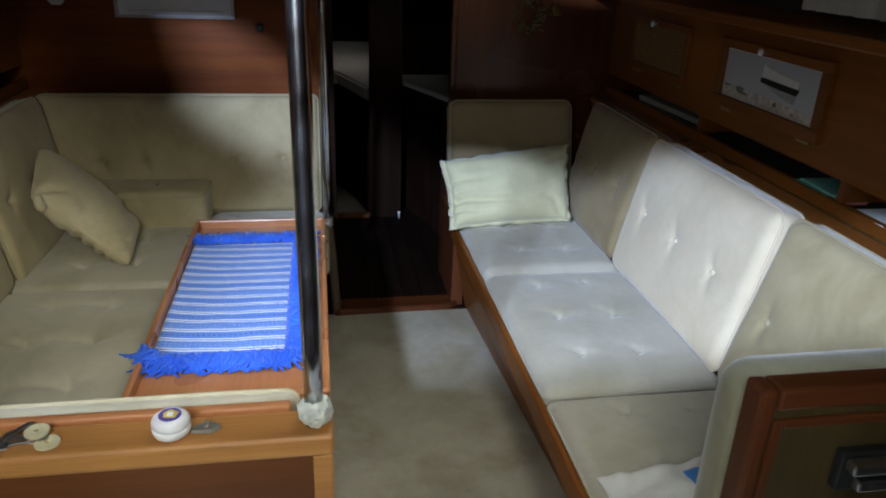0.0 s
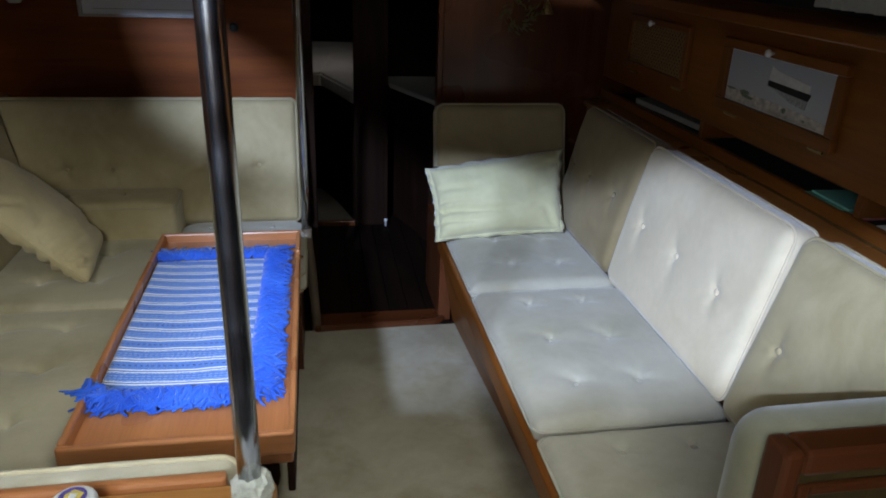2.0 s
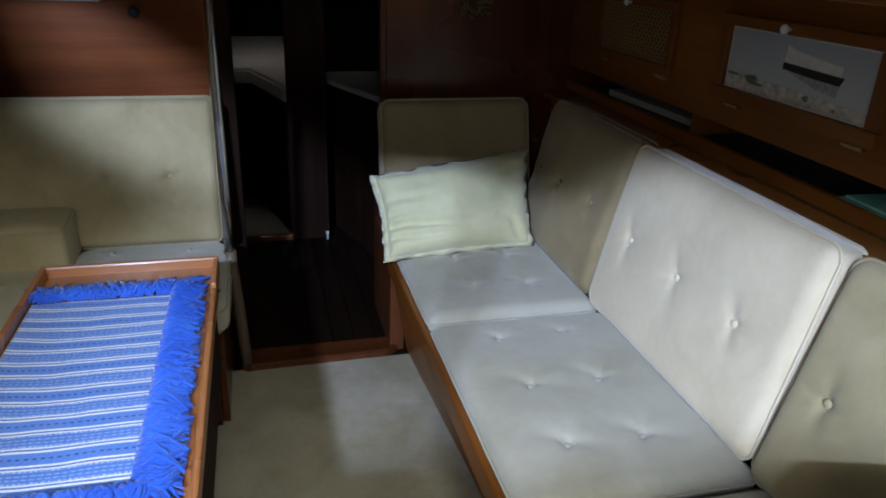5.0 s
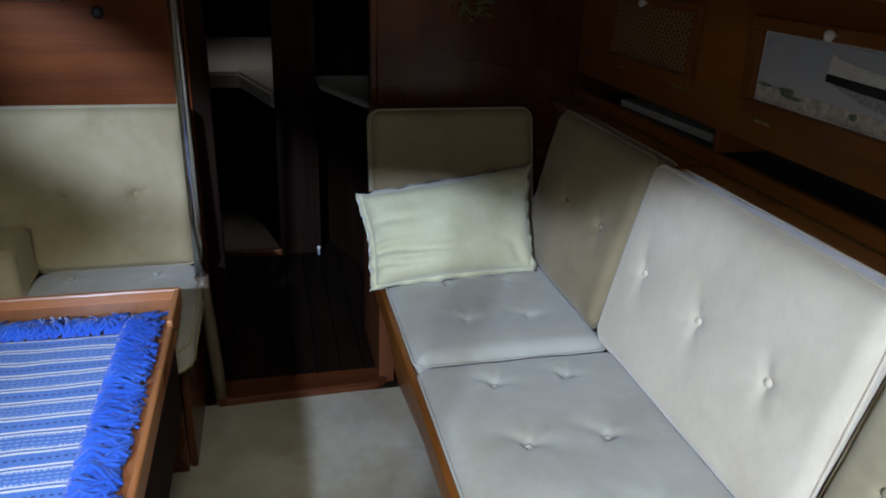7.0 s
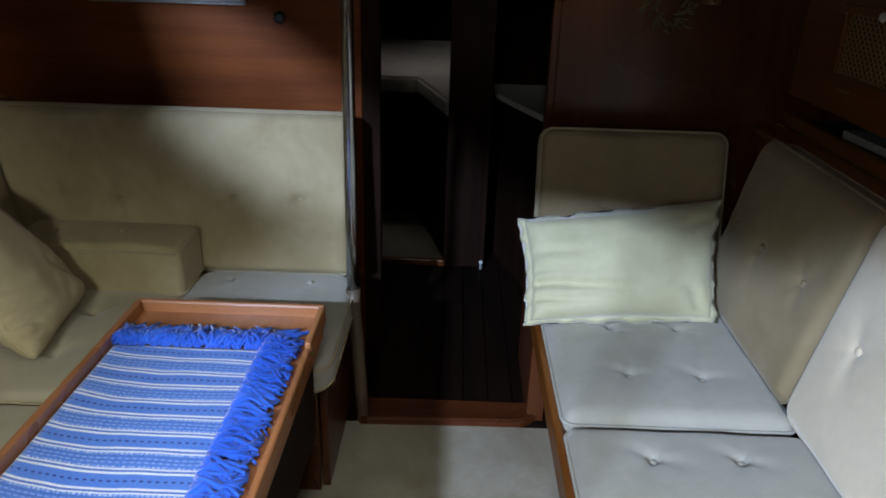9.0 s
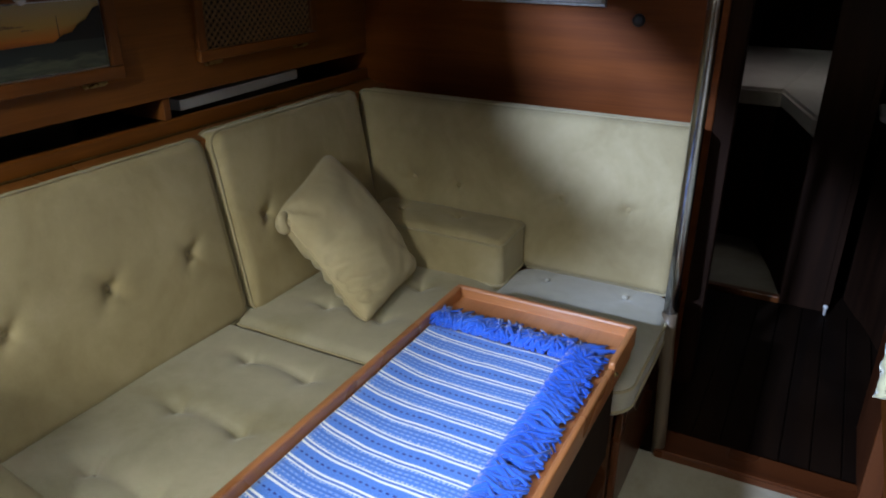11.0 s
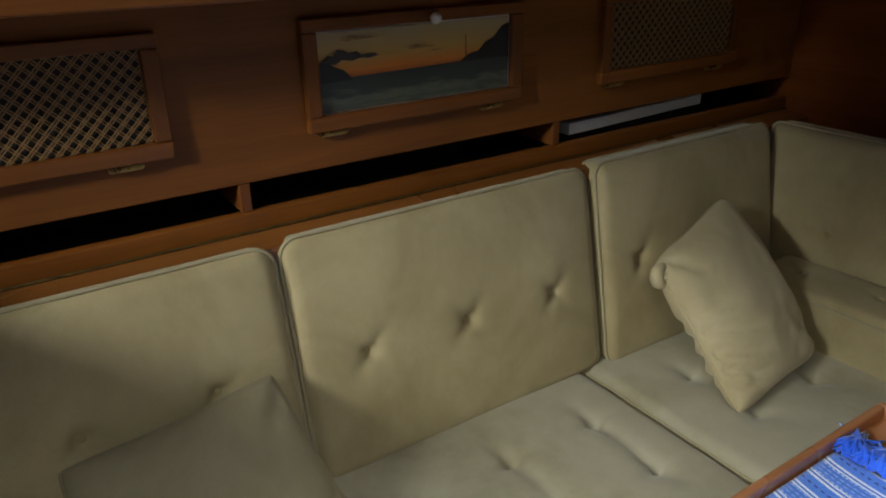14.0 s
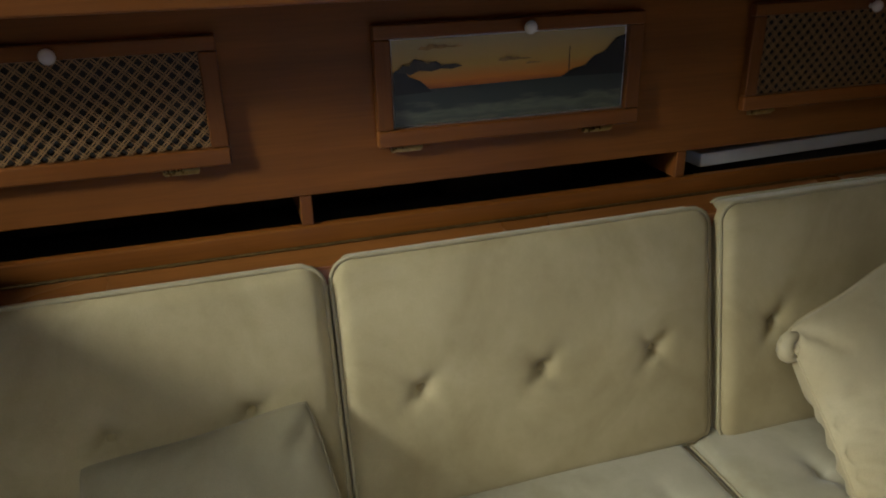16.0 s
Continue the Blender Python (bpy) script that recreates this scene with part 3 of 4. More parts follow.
            while k * pitch < w:
                for off, wd in ((0.0, 0.0012), (0.0062, 0.0012)):
                    c0 = k * pitch + off
                    lo, hi = max(0, -c0), min(hgt, w - c0)
                    if hi - lo > 0.004:
                        p = [(c0 + lo, lo), (c0 + hi, hi)]
                        q = []
                        for yy, zz in p:
                            q.append((a0 + (yy if sign > 0 else w - yy), b0 + zz))
                        x = xp - s * (0.0075 + 0.0015 * sign)
                        d = Vector((0, q[1][0] - q[0][0], q[1][1] - q[0][1])).normalized()
                        nn = Vector((0, -d.z, d.y)) * wd
                        vs = [bm.verts.new(Vector((x + dx, *pt)) + e) for dx in (0, -s * 0.0014) for pt in q for e in (nn, -nn)]
                        for f in ((4, 5, 7, 6), (0, 1, 5, 4), (2, 3, 7, 6), (0, 4, 6, 2), (1, 3, 7, 5)):
                            bm.faces.new([vs[i] for i in f])
                k += 1
        part("cane_weave", bm, CANE, root, "open diagonal woven cane", kind="stuff")
    return root, a0, a1, b0, b1


def flat(root, name, mat, x, s, pts, layer, label=""):
    """A flat painted shape of (y, z) on a picture."""
    bm = bmesh.new()
    xx = x - s * 0.0012 * layer
    f = bm.faces.new([bm.verts.new((xx, y, z)) for y, z in pts])
    r = bmesh.ops.extrude_face_region(bm, geom=[f])
    bmesh.ops.translate(bm, verts=[v for v in r["geom"] if isinstance(v, bmesh.types.BMVert)], vec=(s * 0.001, 0, 0))
    return part(name, bm, mat, root, label)


def gradient(name, z0, z1, stops, streak=0.15):
    """Printed paper whose colour runs with height."""
    m, nt, b = material(name, 0.35)
    tc = nt.nodes.new("ShaderNodeTexCoord")
    sep = nt.nodes.new("ShaderNodeSeparateXYZ")
    nt.links.new(tc.outputs["Object"], sep.inputs[0])
    mr = nt.nodes.new("ShaderNodeMapRange")
    mr.inputs["From Min"].default_value, mr.inputs["From Max"].default_value = z0, z1
    nt.links.new(sep.outputs["Z"], mr.inputs["Value"])
    n = node(nt, "ShaderNodeTexNoise", Scale=1.0, Detail=4.0)
    nt.links.new(coords(nt, (1, 14, 70)), n.inputs["Vector"])
    add = nt.nodes.new("ShaderNodeMath")
    add.operation = "MULTIPLY_ADD"
    add.inputs[1].default_value = streak
    nt.links.new(n.outputs[0], add.inputs[0])
    nt.links.new(mr.outputs[0], add.inputs[2])
    nt.links.new(ramp(nt, add.outputs[0], stops), b.inputs["Base Color"])
    return m


def blob_poly(cy, cz, ry, rz, seed, n=22):
    return [(cy + ry * math.cos(a) * (1 + 0.35 * noise.noise(Vector((math.cos(a) * 2, math.sin(a) * 2, seed)))), cz + rz * math.sin(a) * (1 + 0.5 * noise.noise(Vector((math.cos(a) * 2, math.sin(a) * 2, seed + 5))))) for a in (i * 2 * math.pi / n for i in range(n))]


# port doors
locker_door(-1, XP, 1.005, 1.527, "mahogany locker door with woven cane panel, beside the sunset picture", "cane")
locker_door(-1, XP, 2.55, 3.07, "mahogany locker door with woven cane panel, near the bulkhead", "cane")
root, a0, a1, b0, b1 = locker_door(-1, XP, 1.781, 2.303, "mahogany locker door framing a sunset seascape picture", "sunset")
SKYP = gradient("sunset_sky_print", 0.078, 0.19, [(0.2, (0.42, 0.06, 0.015)), (0.36, (0.74, 0.25, 0.03)), (0.6, (0.60, 0.37, 0.09)), (0.98, (0.44, 0.35, 0.18))])
SEAP = gradient("sunset_sea_print", 0.03, 0.10, [(0.2, (0.05, 0.062, 0.045)), (0.45, (0.13, 0.135, 0.09)), (0.6, (0.07, 0.082, 0.06)), (0.8, (0.12, 0.13, 0.09)), (1.0, (0.04, 0.05, 0.045))], 0.9)
HILL = plain("hill_print", (0.012, 0.012, 0.014), 0.4)
CLOUD = plain("cloud_print", (0.035, 0.028, 0.022), 0.4, 0.0, 0.4, 50.0)
CLOUD2 = plain("thin_cloud_print", (0.36, 0.21, 0.07), 0.4, 0.0, 0.4, 50.0)
x = XP + 0.006
part("picture_mount", box(XP + 0.001, XP + 0.004, a0, a1, b0, b1, 0), PAPER, root, "white paper mount")
m_ = 0.004
flat(root, "sky_print", SKYP, x, -1, [(a0 + m_, b0 + 0.066), (a1 - m_, b0 + 0.066), (a1 - m_, b1 - m_), (a0 + m_, b1 - m_)], 0)
flat(root, "sea_print", SEAP, x, -1, [(a0 + m_, b0 + m_), (a1 - m_, b0 + m_), (a1 - m_, b0 + 0.072), (a0 + m_, b0 + 0.066)], 1)
flat(root, "hill_print", HILL, x, -1, [(a0 + m_, b0 + 0.060), (a0 + 0.075, b0 + 0.062), (a0 + 0.055, b0 + 0.082), (a0 + 0.035, b0 + 0.090), (a0 + 0.018, b0 + 0.106), (a0 + m_, b0 + 0.100)], 2)
flat(root, "hill_print", HILL, x, -1, [(a1 - m_, b0 + 0.068), (a1 - 0.135, b0 + 0.070), (a1 - 0.11, b0 + 0.084), (a1 - 0.085, b0 + 0.088), (a1 - 0.068, b0 + 0.104), (a1 - 0.045, b0 + 0.112), (a1 - 0.022, b0 + 0.135), (a1 - m_, b0 + 0.140)], 2)
cl = [(0.012, 0.100), (0.022, 0.112), (0.034, 0.110), (0.043, 0.121), (0.058, 0.118), (0.066, 0.113), (0.084, 0.115), (0.094, 0.108), (0.120, 0.109), (0.132, 0.104), (0.112, 0.100), (0.092, 0.102), (0.074, 0.098), (0.052, 0.101), (0.036, 0.094), (0.022, 0.098)]
flat(root, "cloud_print", CLOUD, x, -1, [(a0 + p, b0 + q) for p, q in cl], 3)
for p0, q0, k in ((0.05, 0.137, 0.7), (0.20, 0.108, 0.55), (0.255, 0.1, 0.25)):
    flat(root, "cloud_print", CLOUD2, x, -1, [(a0 + p0 + (p - 0.012) * k, b0 + q0 + (q - 0.1) * k * 0.6) for p, q in cl], 3)
flat(root, "mast_print", HILL, x, -1, [(a0 + 0.342, b0 + 0.072), (a0 + 0.3435, b0 + 0.072), (a0 + 0.3432, b0 + 0.125), (a0 + 0.3423, b0 + 0.125)], 3)

# starboard doors
locker_door(1, XS, 2.60, 3.12, "dark mahogany locker door with a cane panel", "cane", 1.105, 1.32)
locker_door(1, XS, 0.97, 1.49, "mahogany locker door with a cane panel", "cane", 1.105, 1.32)
root, a0, a1, b0, b1 = locker_door(1, XS, 1.782, 2.368, "mahogany locker door framing a photograph of a moored boat", "boat", 1.094, 1.318, 0.037)
x = XS - 0.006
w_, h_ = a1 - a0, b1 - b0
part("picture_mount", box(XS - 0.004, XS - 0.001, a0, a1, b0, b1, 0), PAPER, root, "white paper mount")


def P(f, g):
    return a1 - f * w_, b0 + g * h_


# hazy print that darkens upward: shade over the picture's top painted in
SHADED_HAZE = gradient("shaded_haze_print", 0.03, 0.19, [(0.1, (0.52, 0.51, 0.50)), (0.5, (0.44, 0.45, 0.47)), (1.0, (0.36, 0.37, 0.40))])
SAND = plain("sand_print", (0.50, 0.44, 0.38), 0.4, 0.0, 0.35, 60.0)
PLANT = plain("shrub_print", (0.13, 0.16, 0.10), 0.4, 0.0, 0.6, 120.0)
HULLW = plain("white_hull_print", (0.62, 0.60, 0.56), 0.4, 0.0, 0.1)
REFL = plain("reflection_print", (0.30, 0.30, 0.29), 0.4, 0.0, 0.3, 120.0)
flat(root, "water_print", SHADED_HAZE, x, 1, [P(0.012, 0.02), P(0.988, 0.02), P(0.988, 0.97), P(0.012, 0.97)], 0)
flat(root, "shore_print", SAND, x, 1, [P(0.012, 0.02), P(0.988, 0.02), P(0.988, 0.16), P(0.7, 0.22), P(0.4, 0.24), P(0.2, 0.22), P(0.012, 0.27)], 1)
flat(root, "boat_print", HULLW, x, 1, [P(0.43, 0.60), P(0.44, 0.86), P(0.50, 0.80), P(0.66, 0.74), P(0.80, 0.70), P(0.80, 0.52)], 1)
flat(root, "hull_stripe_print", HILL, x, 1, [P(0.43, 0.60), P(0.82, 0.56), P(0.80, 0.44), P(0.62, 0.46), P(0.43, 0.50)], 2)
flat(root, "reflection_print", REFL, x, 1, [P(0.46, 0.49), P(0.80, 0.43), P(0.79, 0.28), P(0.66, 0.32)], 2)
for cy, cz, ry, rz, sd in ((0.07, 0.25, 0.05, 0.014, 1), (0.22, 0.23, 0.045, 0.045, 2), (0.27, 0.17, 0.05, 0.02, 4), (0.62, 0.16, 0.022, 0.03, 3), (0.80, 0.10, 0.012, 0.015, 6)):
    py, pz = P(cy, cz)
    flat(root, "shrub_print", PLANT, x, 1, blob_poly(py, pz, ry * w_, rz * 4 * h_ * 0.35, sd), 3)

# papers and books in the cubbyholes
def sheet(name, y0, y1, x, z0, z1, mat, label, category):
    ob = thing(name, (x, (y0 + y1) / 2, z0), label, category)
    part("sheet", box(x - 0.06, x + 0.06, y0, y1, z0, z1, 0.002), mat, ob)
    return ob


def stack(y0, y1, x0, x1, z, items, label, category):
    ob = thing("book_stack", ((x0 + x1) / 2, (y0 + y1) / 2, z), label, category)
    for i, (m2, th) in enumerate(items):
        sh = 0.008 * math.sin(i * 2.3)
        b_ = box(x0 + sh, x1 + sh, y0 - sh, y1 - sh, z, z + th, 0.002)
        bmesh.ops.rotate(b_, verts=b_.verts, cent=((x0 + x1) / 2, (y0 + y1) / 2, z), matrix=Matrix.Rotation(0.06 * math.sin(i * 1.7), 3, "Z"))
        part("booklet", b_, m2, ob)
        z += th + 0.0005
    return ob


# dark blocks added under the papers to raise them over painted shade
stack(2.50, 3.05, XP - 0.12, XP - 0.05, 0.9585, [(DARK_FILL, 0.034), (PAPER, 0.030)], "white papers on an added dark block in the cubbyhole", "papers")
stack(1.95, 2.24, XP - 0.22, XP - 0.13, 0.9585, [(DARK_FILL, 0.060), (PAPER, 0.012)], "white papers lying on an added dark block in the cubbyhole", "papers")
stack(2.52, 3.05, XS + 0.03, XS + 0.12, 0.9405, [(DARK_FILL, 0.026), (REFL, 0.022)], "grey papers in the dark cubbyhole", "papers")
stack(1.70, 1.86, XS + 0.012, XS + 0.13, 0.9405, [(PINK, 0.008), (PAPER, 0.008), (TEAL, 0.010), (TEAL, 0.006)], "teal and pink booklets lying in the cubbyhole", "books")
stack(1.47, 1.60, XS + 0.005, XS + 0.11, 0.9405, [(PAPER, 0.010), (PINK, 0.012), (PAPER, 0.002)], "pink and white box lying in the cubbyhole", "box")

# curtains under the side decks
def curtain(s, x, y0, y1, z0, z1):
    bm = bmesh.new()
    n = int((y1 - y0) / 0.006)
    rows = []
    for i in range(n + 1):
        y = y0 + (y1 - y0) * i / n
        o = 0.012 * math.sin(y * 95 + 2 * math.sin(y * 17)) + 0.004 * math.sin(y * 210)
        rows.append([bm.verts.new((x + o + dx, y, z)) for z, dx in ((z0, 0), (z1, 0), (z1, s * 0.002), (z0, s * 0.002))])
    for a, c in zip(rows, rows[1:]):
        for k in range(4):
            bm.faces.new((a[k], a[(k + 1) % 4], c[(k + 1) % 4], c[k]))
    ob = thing("curtain", (x, (y0 + y1) / 2, z0), "gathered white curtain hanging above the side shelf", "curtain", "side curtains")
    part("curtain_cloth", bm, TOWELWHITE, ob, smooth=True)
    part("curtain_rod", tube([(x + s * 0.02, y0, z1 + 0.004), (x + s * 0.02, y1, z1 + 0.004)], 0.004, 8), BRASS, ob)


curtain(1, XS - 0.02, 0.9, 1.96, 1.4405, 1.70)
curtain(-1, XP + 0.02, 0.6, 1.40, 1.4405, 1.70)

# ---- starboard settee ----
settee = thing("settee", (1.1, 2.0, 0), "mahogany settee base with a raised front edge board", "settee")


def slab(lo, hi, z0, z1, thick, mat, name, parent):
    """A long board from (x, y) pairs at its foot to pairs at its head."""
    bm = bmesh.new()
    vs = [bm.verts.new((x + d, y, z)) for d in (0, thick) for (x, y), z in ((lo[0], z0), (lo[1], z0), (hi[1], z1), (hi[0], z1))]
    for f in ((0, 1, 2, 3), (7, 6, 5, 4), (0, 4, 5, 1), (1, 5, 6, 2), (2, 6, 7, 3), (3, 7, 4, 0)):
        bm.faces.new([vs[i] for i in f])
    bmesh.ops.bevel(bm, geom=bm.edges, offset=0.004, segments=2, affect="EDGES")
    return part(name, bm, mat, parent)


slab([(0.765, 0.95), (0.64, 2.99)], [(0.585, 0.95), (0.567, 2.99)], 0.0, 0.40, 0.025, TEAK_Y, "front_board", settee)
part("edge_board", box(0.562, 0.584, 0.95, 2.99, 0.345, 0.418, 0.006), TEAK_Y, settee)
part("top_board", box(0.60, 1.35, 0.95, 3.37, 0.330, 0.352, 0.002), TEAK_Y, settee)
part("end_panel", box(0.575, 0.63, 2.992, 3.378, 0.0, 0.42, 0.004), SHADED_TEAK_Z, settee)
part("back_board", box(1.31, 1.33, 0.95, 3.37, 0.353, 0.90, 0.002), REDWOOD, settee)


def seat_stb(y0, y1, rows, seed, x0=0.772):
    yc = (y0 + y1) / 2
    cushion("seat_cushion", (0.855, yc, 0.448), (1, 0, 0), (0, 1, 0), 0.545, y1 - y0 - 0.012, 0.095, [(bx - 0.855, y - yc) for y in rows for bx in (x0, x0 + 0.185)], SEATCLOTH, "buttoned velvet seat cushion on the settee, greyed in colour for daylight", "settee seat cushions", seed=seed, crown=0.018, dimple=0.040, corner=0.030, r=0.040, cord=SEATCLOTH)


seat_stb(2.40, 3.04, (2.588, 2.83), 1)
seat_stb(1.605, 2.39, (2.268, 2.022, 1.788), 2, 0.757)
seat_stb(0.985, 1.595, (1.492, 1.25), 3)


def back_stb(y0, y1, xb, xt, rows, seed, mat, label, zb=0.445, zt=0.945, t=0.10):
    v = Vector((xt - xb, 0, zt - zb))
    c = Vector(((xb + xt) / 2, (y0 + y1) / 2, (zb + zt) / 2))
    cushion("back_cushion", c, (0, -1, 0), v, y1 - y0 - 0.006, v.length, t, [(c.y - y, (z - c.z) * 1.03) for y, z in rows], mat, label, "settee back cushions", seed=seed, r=0.036, cord=mat)


back_stb(2.475, 3.135, 1.095, 1.22, [(2.86, 0.700), (2.615, 0.708), (3.06, 0.692)], 4, VELVET_NAP, "buttoned beige velvet back cushion in the settee corner, painted browner for its nap")
back_stb(1.645, 2.465, 1.092, 1.205, [(2.318, 0.697), (2.066, 0.694), (1.822, 0.692)], 5, VELVET_DAYLIT, "buttoned beige velvet back cushion leaning forward, painted paler for daylight", t=0.105)
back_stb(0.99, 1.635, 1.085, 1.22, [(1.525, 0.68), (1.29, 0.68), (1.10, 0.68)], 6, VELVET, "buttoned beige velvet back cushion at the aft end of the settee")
v = Vector((0, 0.13, 0.47))
c = Vector((0.865, 3.155, 0.690))
cushion("back_cushion", c, (1, 0, 0), v, 0.575, v.length, 0.09, [(-0.093, -0.005), (0.108, -0.003)], VELVET_NAP, "buttoned beige velvet back cushion against the bulkhead, painted browner for its nap", "settee back cushions", seed=7)
pillow("pillow", (0.508, 3.0, 0.70), (1.09, 3.05, 0.765), (1.065, 2.855, 0.470), (0.53, 2.815, 0.462), 0.21, YELLOW, "pale yellow velvet pillow with ruffled edge leaning on the settee", 3, 0.024, ((-0.7, -0.5, 0.12, 0.005),), waist=0.085, ear=0.045, folds=((-1, -0.32, 0.15, -0.55, 0.038, 0.10), (-1, -0.08, -0.25, -0.2, 0.021, 0.08), (-1, 0.28, -0.4, 0.14, 0.015, 0.07), (-1, -0.62, -0.1, -0.72, 0.023, 0.08), (0.95, -0.9, 0.55, -0.35, 0.019, 0.09), (1, 0.75, 0.5, 0.45, 0.015, 0.1)))

# aft end of the settee: padded partition with a framed panel
cab = thing("settee_partition", (1.0, 0.93, 0), "dark mahogany framed partition, deepened for shade, with a padded edge at the settee end", "partition")
part("frame_post", box(0.681, 0.712, 0.872, 0.925, 0.0, 0.938, 0.008), SHADED_TEAK_Z, cab)
part("frame_rail", box(0.7125, 1.35, 0.872, 0.925, 0.896, 0.938, 0.008), SHADED_TEAK_X, cab)
part("inner_moulding", box(0.716, 0.734, 0.876, 0.8875, 0.0, 0.876, 0.004), SHADED_TEAK_Z, cab)
part("inner_moulding", box(0.7345, 1.35, 0.876, 0.8875, 0.858, 0.876, 0.004), SHADED_TEAK_X, cab)
part("panel", box(0.7125, 1.35, 0.888, 0.915, 0.0, 0.8955, 0.001), wood("olive_panel_wood", (0.022, 0.016, 0.006), (0.105, 0.075, 0.028), "z", 0.4), cab, "dark streaked wooden panel")
cushion("back_cushion", (1.01, 1.012, 0.688), (-1, 0, 0), (0, 0, 1), 0.67, 0.49, 0.085, [(-0.1, 0.0), (0.1, 0.0)], OLIVE_SHADED, "thick olive-beige velvet cushion on the partition, darkened in colour for shade", "settee back cushions", seed=9, corner=0.06, r=0.036, piping=False)
bracket = part("handle_plate", box(0.857, 1.06, 0.8665, 0.8875, 0.725, 0.805, 0.004), BLACK, cab, "black plate with grey metal bars")
part("bar", box(0.862, 1.05, 0.84, 0.866, 0.775, 0.797, 0.005), SILVER, bracket)
part("bar", box(0.885, 1.05, 0.845, 0.866, 0.735, 0.757, 0.005), SILVER, bracket)

# printed cloth bag lying on the aft seat cushion
towel = thing("cloth_bag", (0.75, 1.19, 0.455), "crumpled white cloth bag with a blue print on the seat", "bag")
for nm, mt, (tx0, tx1, ty0, ty1), zz in (("bag_cloth", TOWELWHITE, (0.60, 0.90, 1.06, 1.26), 0.455), ("blue_print", TOWELBLUE, (0.775, 0.90, 1.06, 1.225), 0.466)):
    bm = bmesh.new()
    vs = {}
    for i in range(25):
        for j in range(21):
            f, g = i / 24, j / 20
            e = min(1, 6 * min(f, 1 - f, g, 1 - g))
            px, py = tx0 + (tx1 - tx0) * f, ty0 + (ty1 - ty0) * g
            py += 0.05 * (px - 0.75) + 0.035 * noise.noise(Vector((px * 8, g * 2, 11)))
            px += 0.03 * noise.noise(Vector((f * 2, py * 8, 17)))
            hz = 0.055 * (0.5 + noise.noise(Vector((px * 9, py * 9, 3)))) + 0.012 * noise.noise(Vector((px * 26, py * 26, 5))) + 0.09 * max(0, px - 0.7)
            for s_ in (0, 1):
                vs[i, j, s_] = bm.verts.new((px, py, zz + (hz * e if s_ else -0.003)))
    for i in range(24):
        for j in range(20):
            bm.faces.new((vs[i, j, 1], vs[i + 1, j, 1], vs[i + 1, j + 1, 1], vs[i, j + 1, 1]))
            bm.faces.new((vs[i, j, 0], vs[i, j + 1, 0], vs[i + 1, j + 1, 0], vs[i + 1, j, 0]))
    rim = [(i, 0) for i in range(24)] + [(24, j) for j in range(20)] + [(i, 20) for i in range(24, 0, -1)] + [(0, j) for j in range(20, 0, -1)]
    for k in range(len(rim)):
        a, c_ = rim[k], rim[(k + 1) % len(rim)]
        bm.faces.new((vs[(*a, 0)], vs[(*c_, 0)], vs[(*c_, 1)], vs[(*a, 1)]))
    part(nm, bm, mt, towel, smooth=True)

# ---- port dinette ----
din = thing("dinette_base", (-0.9, 2.2, 0), "mahogany base of the U-shaped dinette seats", "seat base")
part("front_board", box(-0.53, -0.51, 1.0, 2.60, 0.0, 0.34, 0.003), TEAK_Y, din)
part("top_board", box(-1.24, -0.512, 0.98, 3.37, 0.341, 0.356, 0.002), TEAK_Y, din)
part("front_board", box(-0.51, -0.035, 2.63, 2.65, 0.0, 0.34, 0.003), SHADED_TEAK_X, din)
part("top_board", box(-0.511, -0.01, 2.62, 3.37, 0.341, 0.356, 0.002), TEAK_X, din)
part("end_panel", box(-0.033, -0.012, 2.65, 3.37, 0.0, 0.34, 0.003), SHADED_TEAK_Z, din)
part("back_board", box(-1.235, -1.215, 0.98, 3.37, 0.357, 0.897, 0.002), REDWOOD, din)


def seat_port(y0, y1, rows, seed):
    yc = (y0 + y1) / 2
    return cushion("seat_cushion", (-0.81, yc, 0.445), (1, 0, 0), (0, 1, 0), 0.62, y1 - y0 - 0.006, 0.09, [(bx + 0.81, y - yc) for y in rows for bx in (-0.888, -0.703)], PORTSEAT, "buttoned fawn velvet seat cushion of the dinette", "dinette seat cushions", seed=seed, crown=0.016, dimple=0.04, crease=0.020, corner=0.026, r=0.03)


seat_port(2.40, 3.12, (2.597, 2.825), 11)
worn_seat = seat_port(1.605, 2.39, (2.26, 2.022, 1.788), 12)
for ob in [o for o in worn_seat.children if o.name.startswith("button") and abs(world_of(o).y - 1.788) < 0.02]:
    ob.data = ob.data.copy()
    ob.data.materials[0] = plain("bare_button", (0.10, 0.075, 0.04), 0.7)
    tagged(ob, "bare brown button that has lost its cover")
seat_port(0.99, 1.595, (1.42, 1.18), 13)
cushion("seat_cushion", (-0.243, 2.85, 0.447), (1, 0, 0), (0, 1, 0), 0.505, 0.56, 0.092, [(-0.13, 0.19), (0.118, 0.187), (-0.13, -0.05), (0.118, -0.05)], SEATCLOTH, "buttoned velvet seat cushion against the bulkhead, greyed in colour for daylight", "dinette seat cushions", seed=14, corner=0.07, dimple=0.02)


def back_port(y0, y1, xb, xt, rows, seed, label, zb=0.440, zt=0.95, t=0.09):
    v = Vector((xt - xb, 0, zt - zb))
    c = Vector(((xb + xt) / 2, (y0 + y1) / 2, (zb + zt) / 2))
    cushion("back_cushion", c, (0, 1, 0), v, y1 - y0 - 0.006, v.length, t, [(y - c.y, (z - c.z) * 1.02) for y, z in rows], VELVET, label, "dinette back cushions", seed=seed, dimple=0.044, spread=0.019)


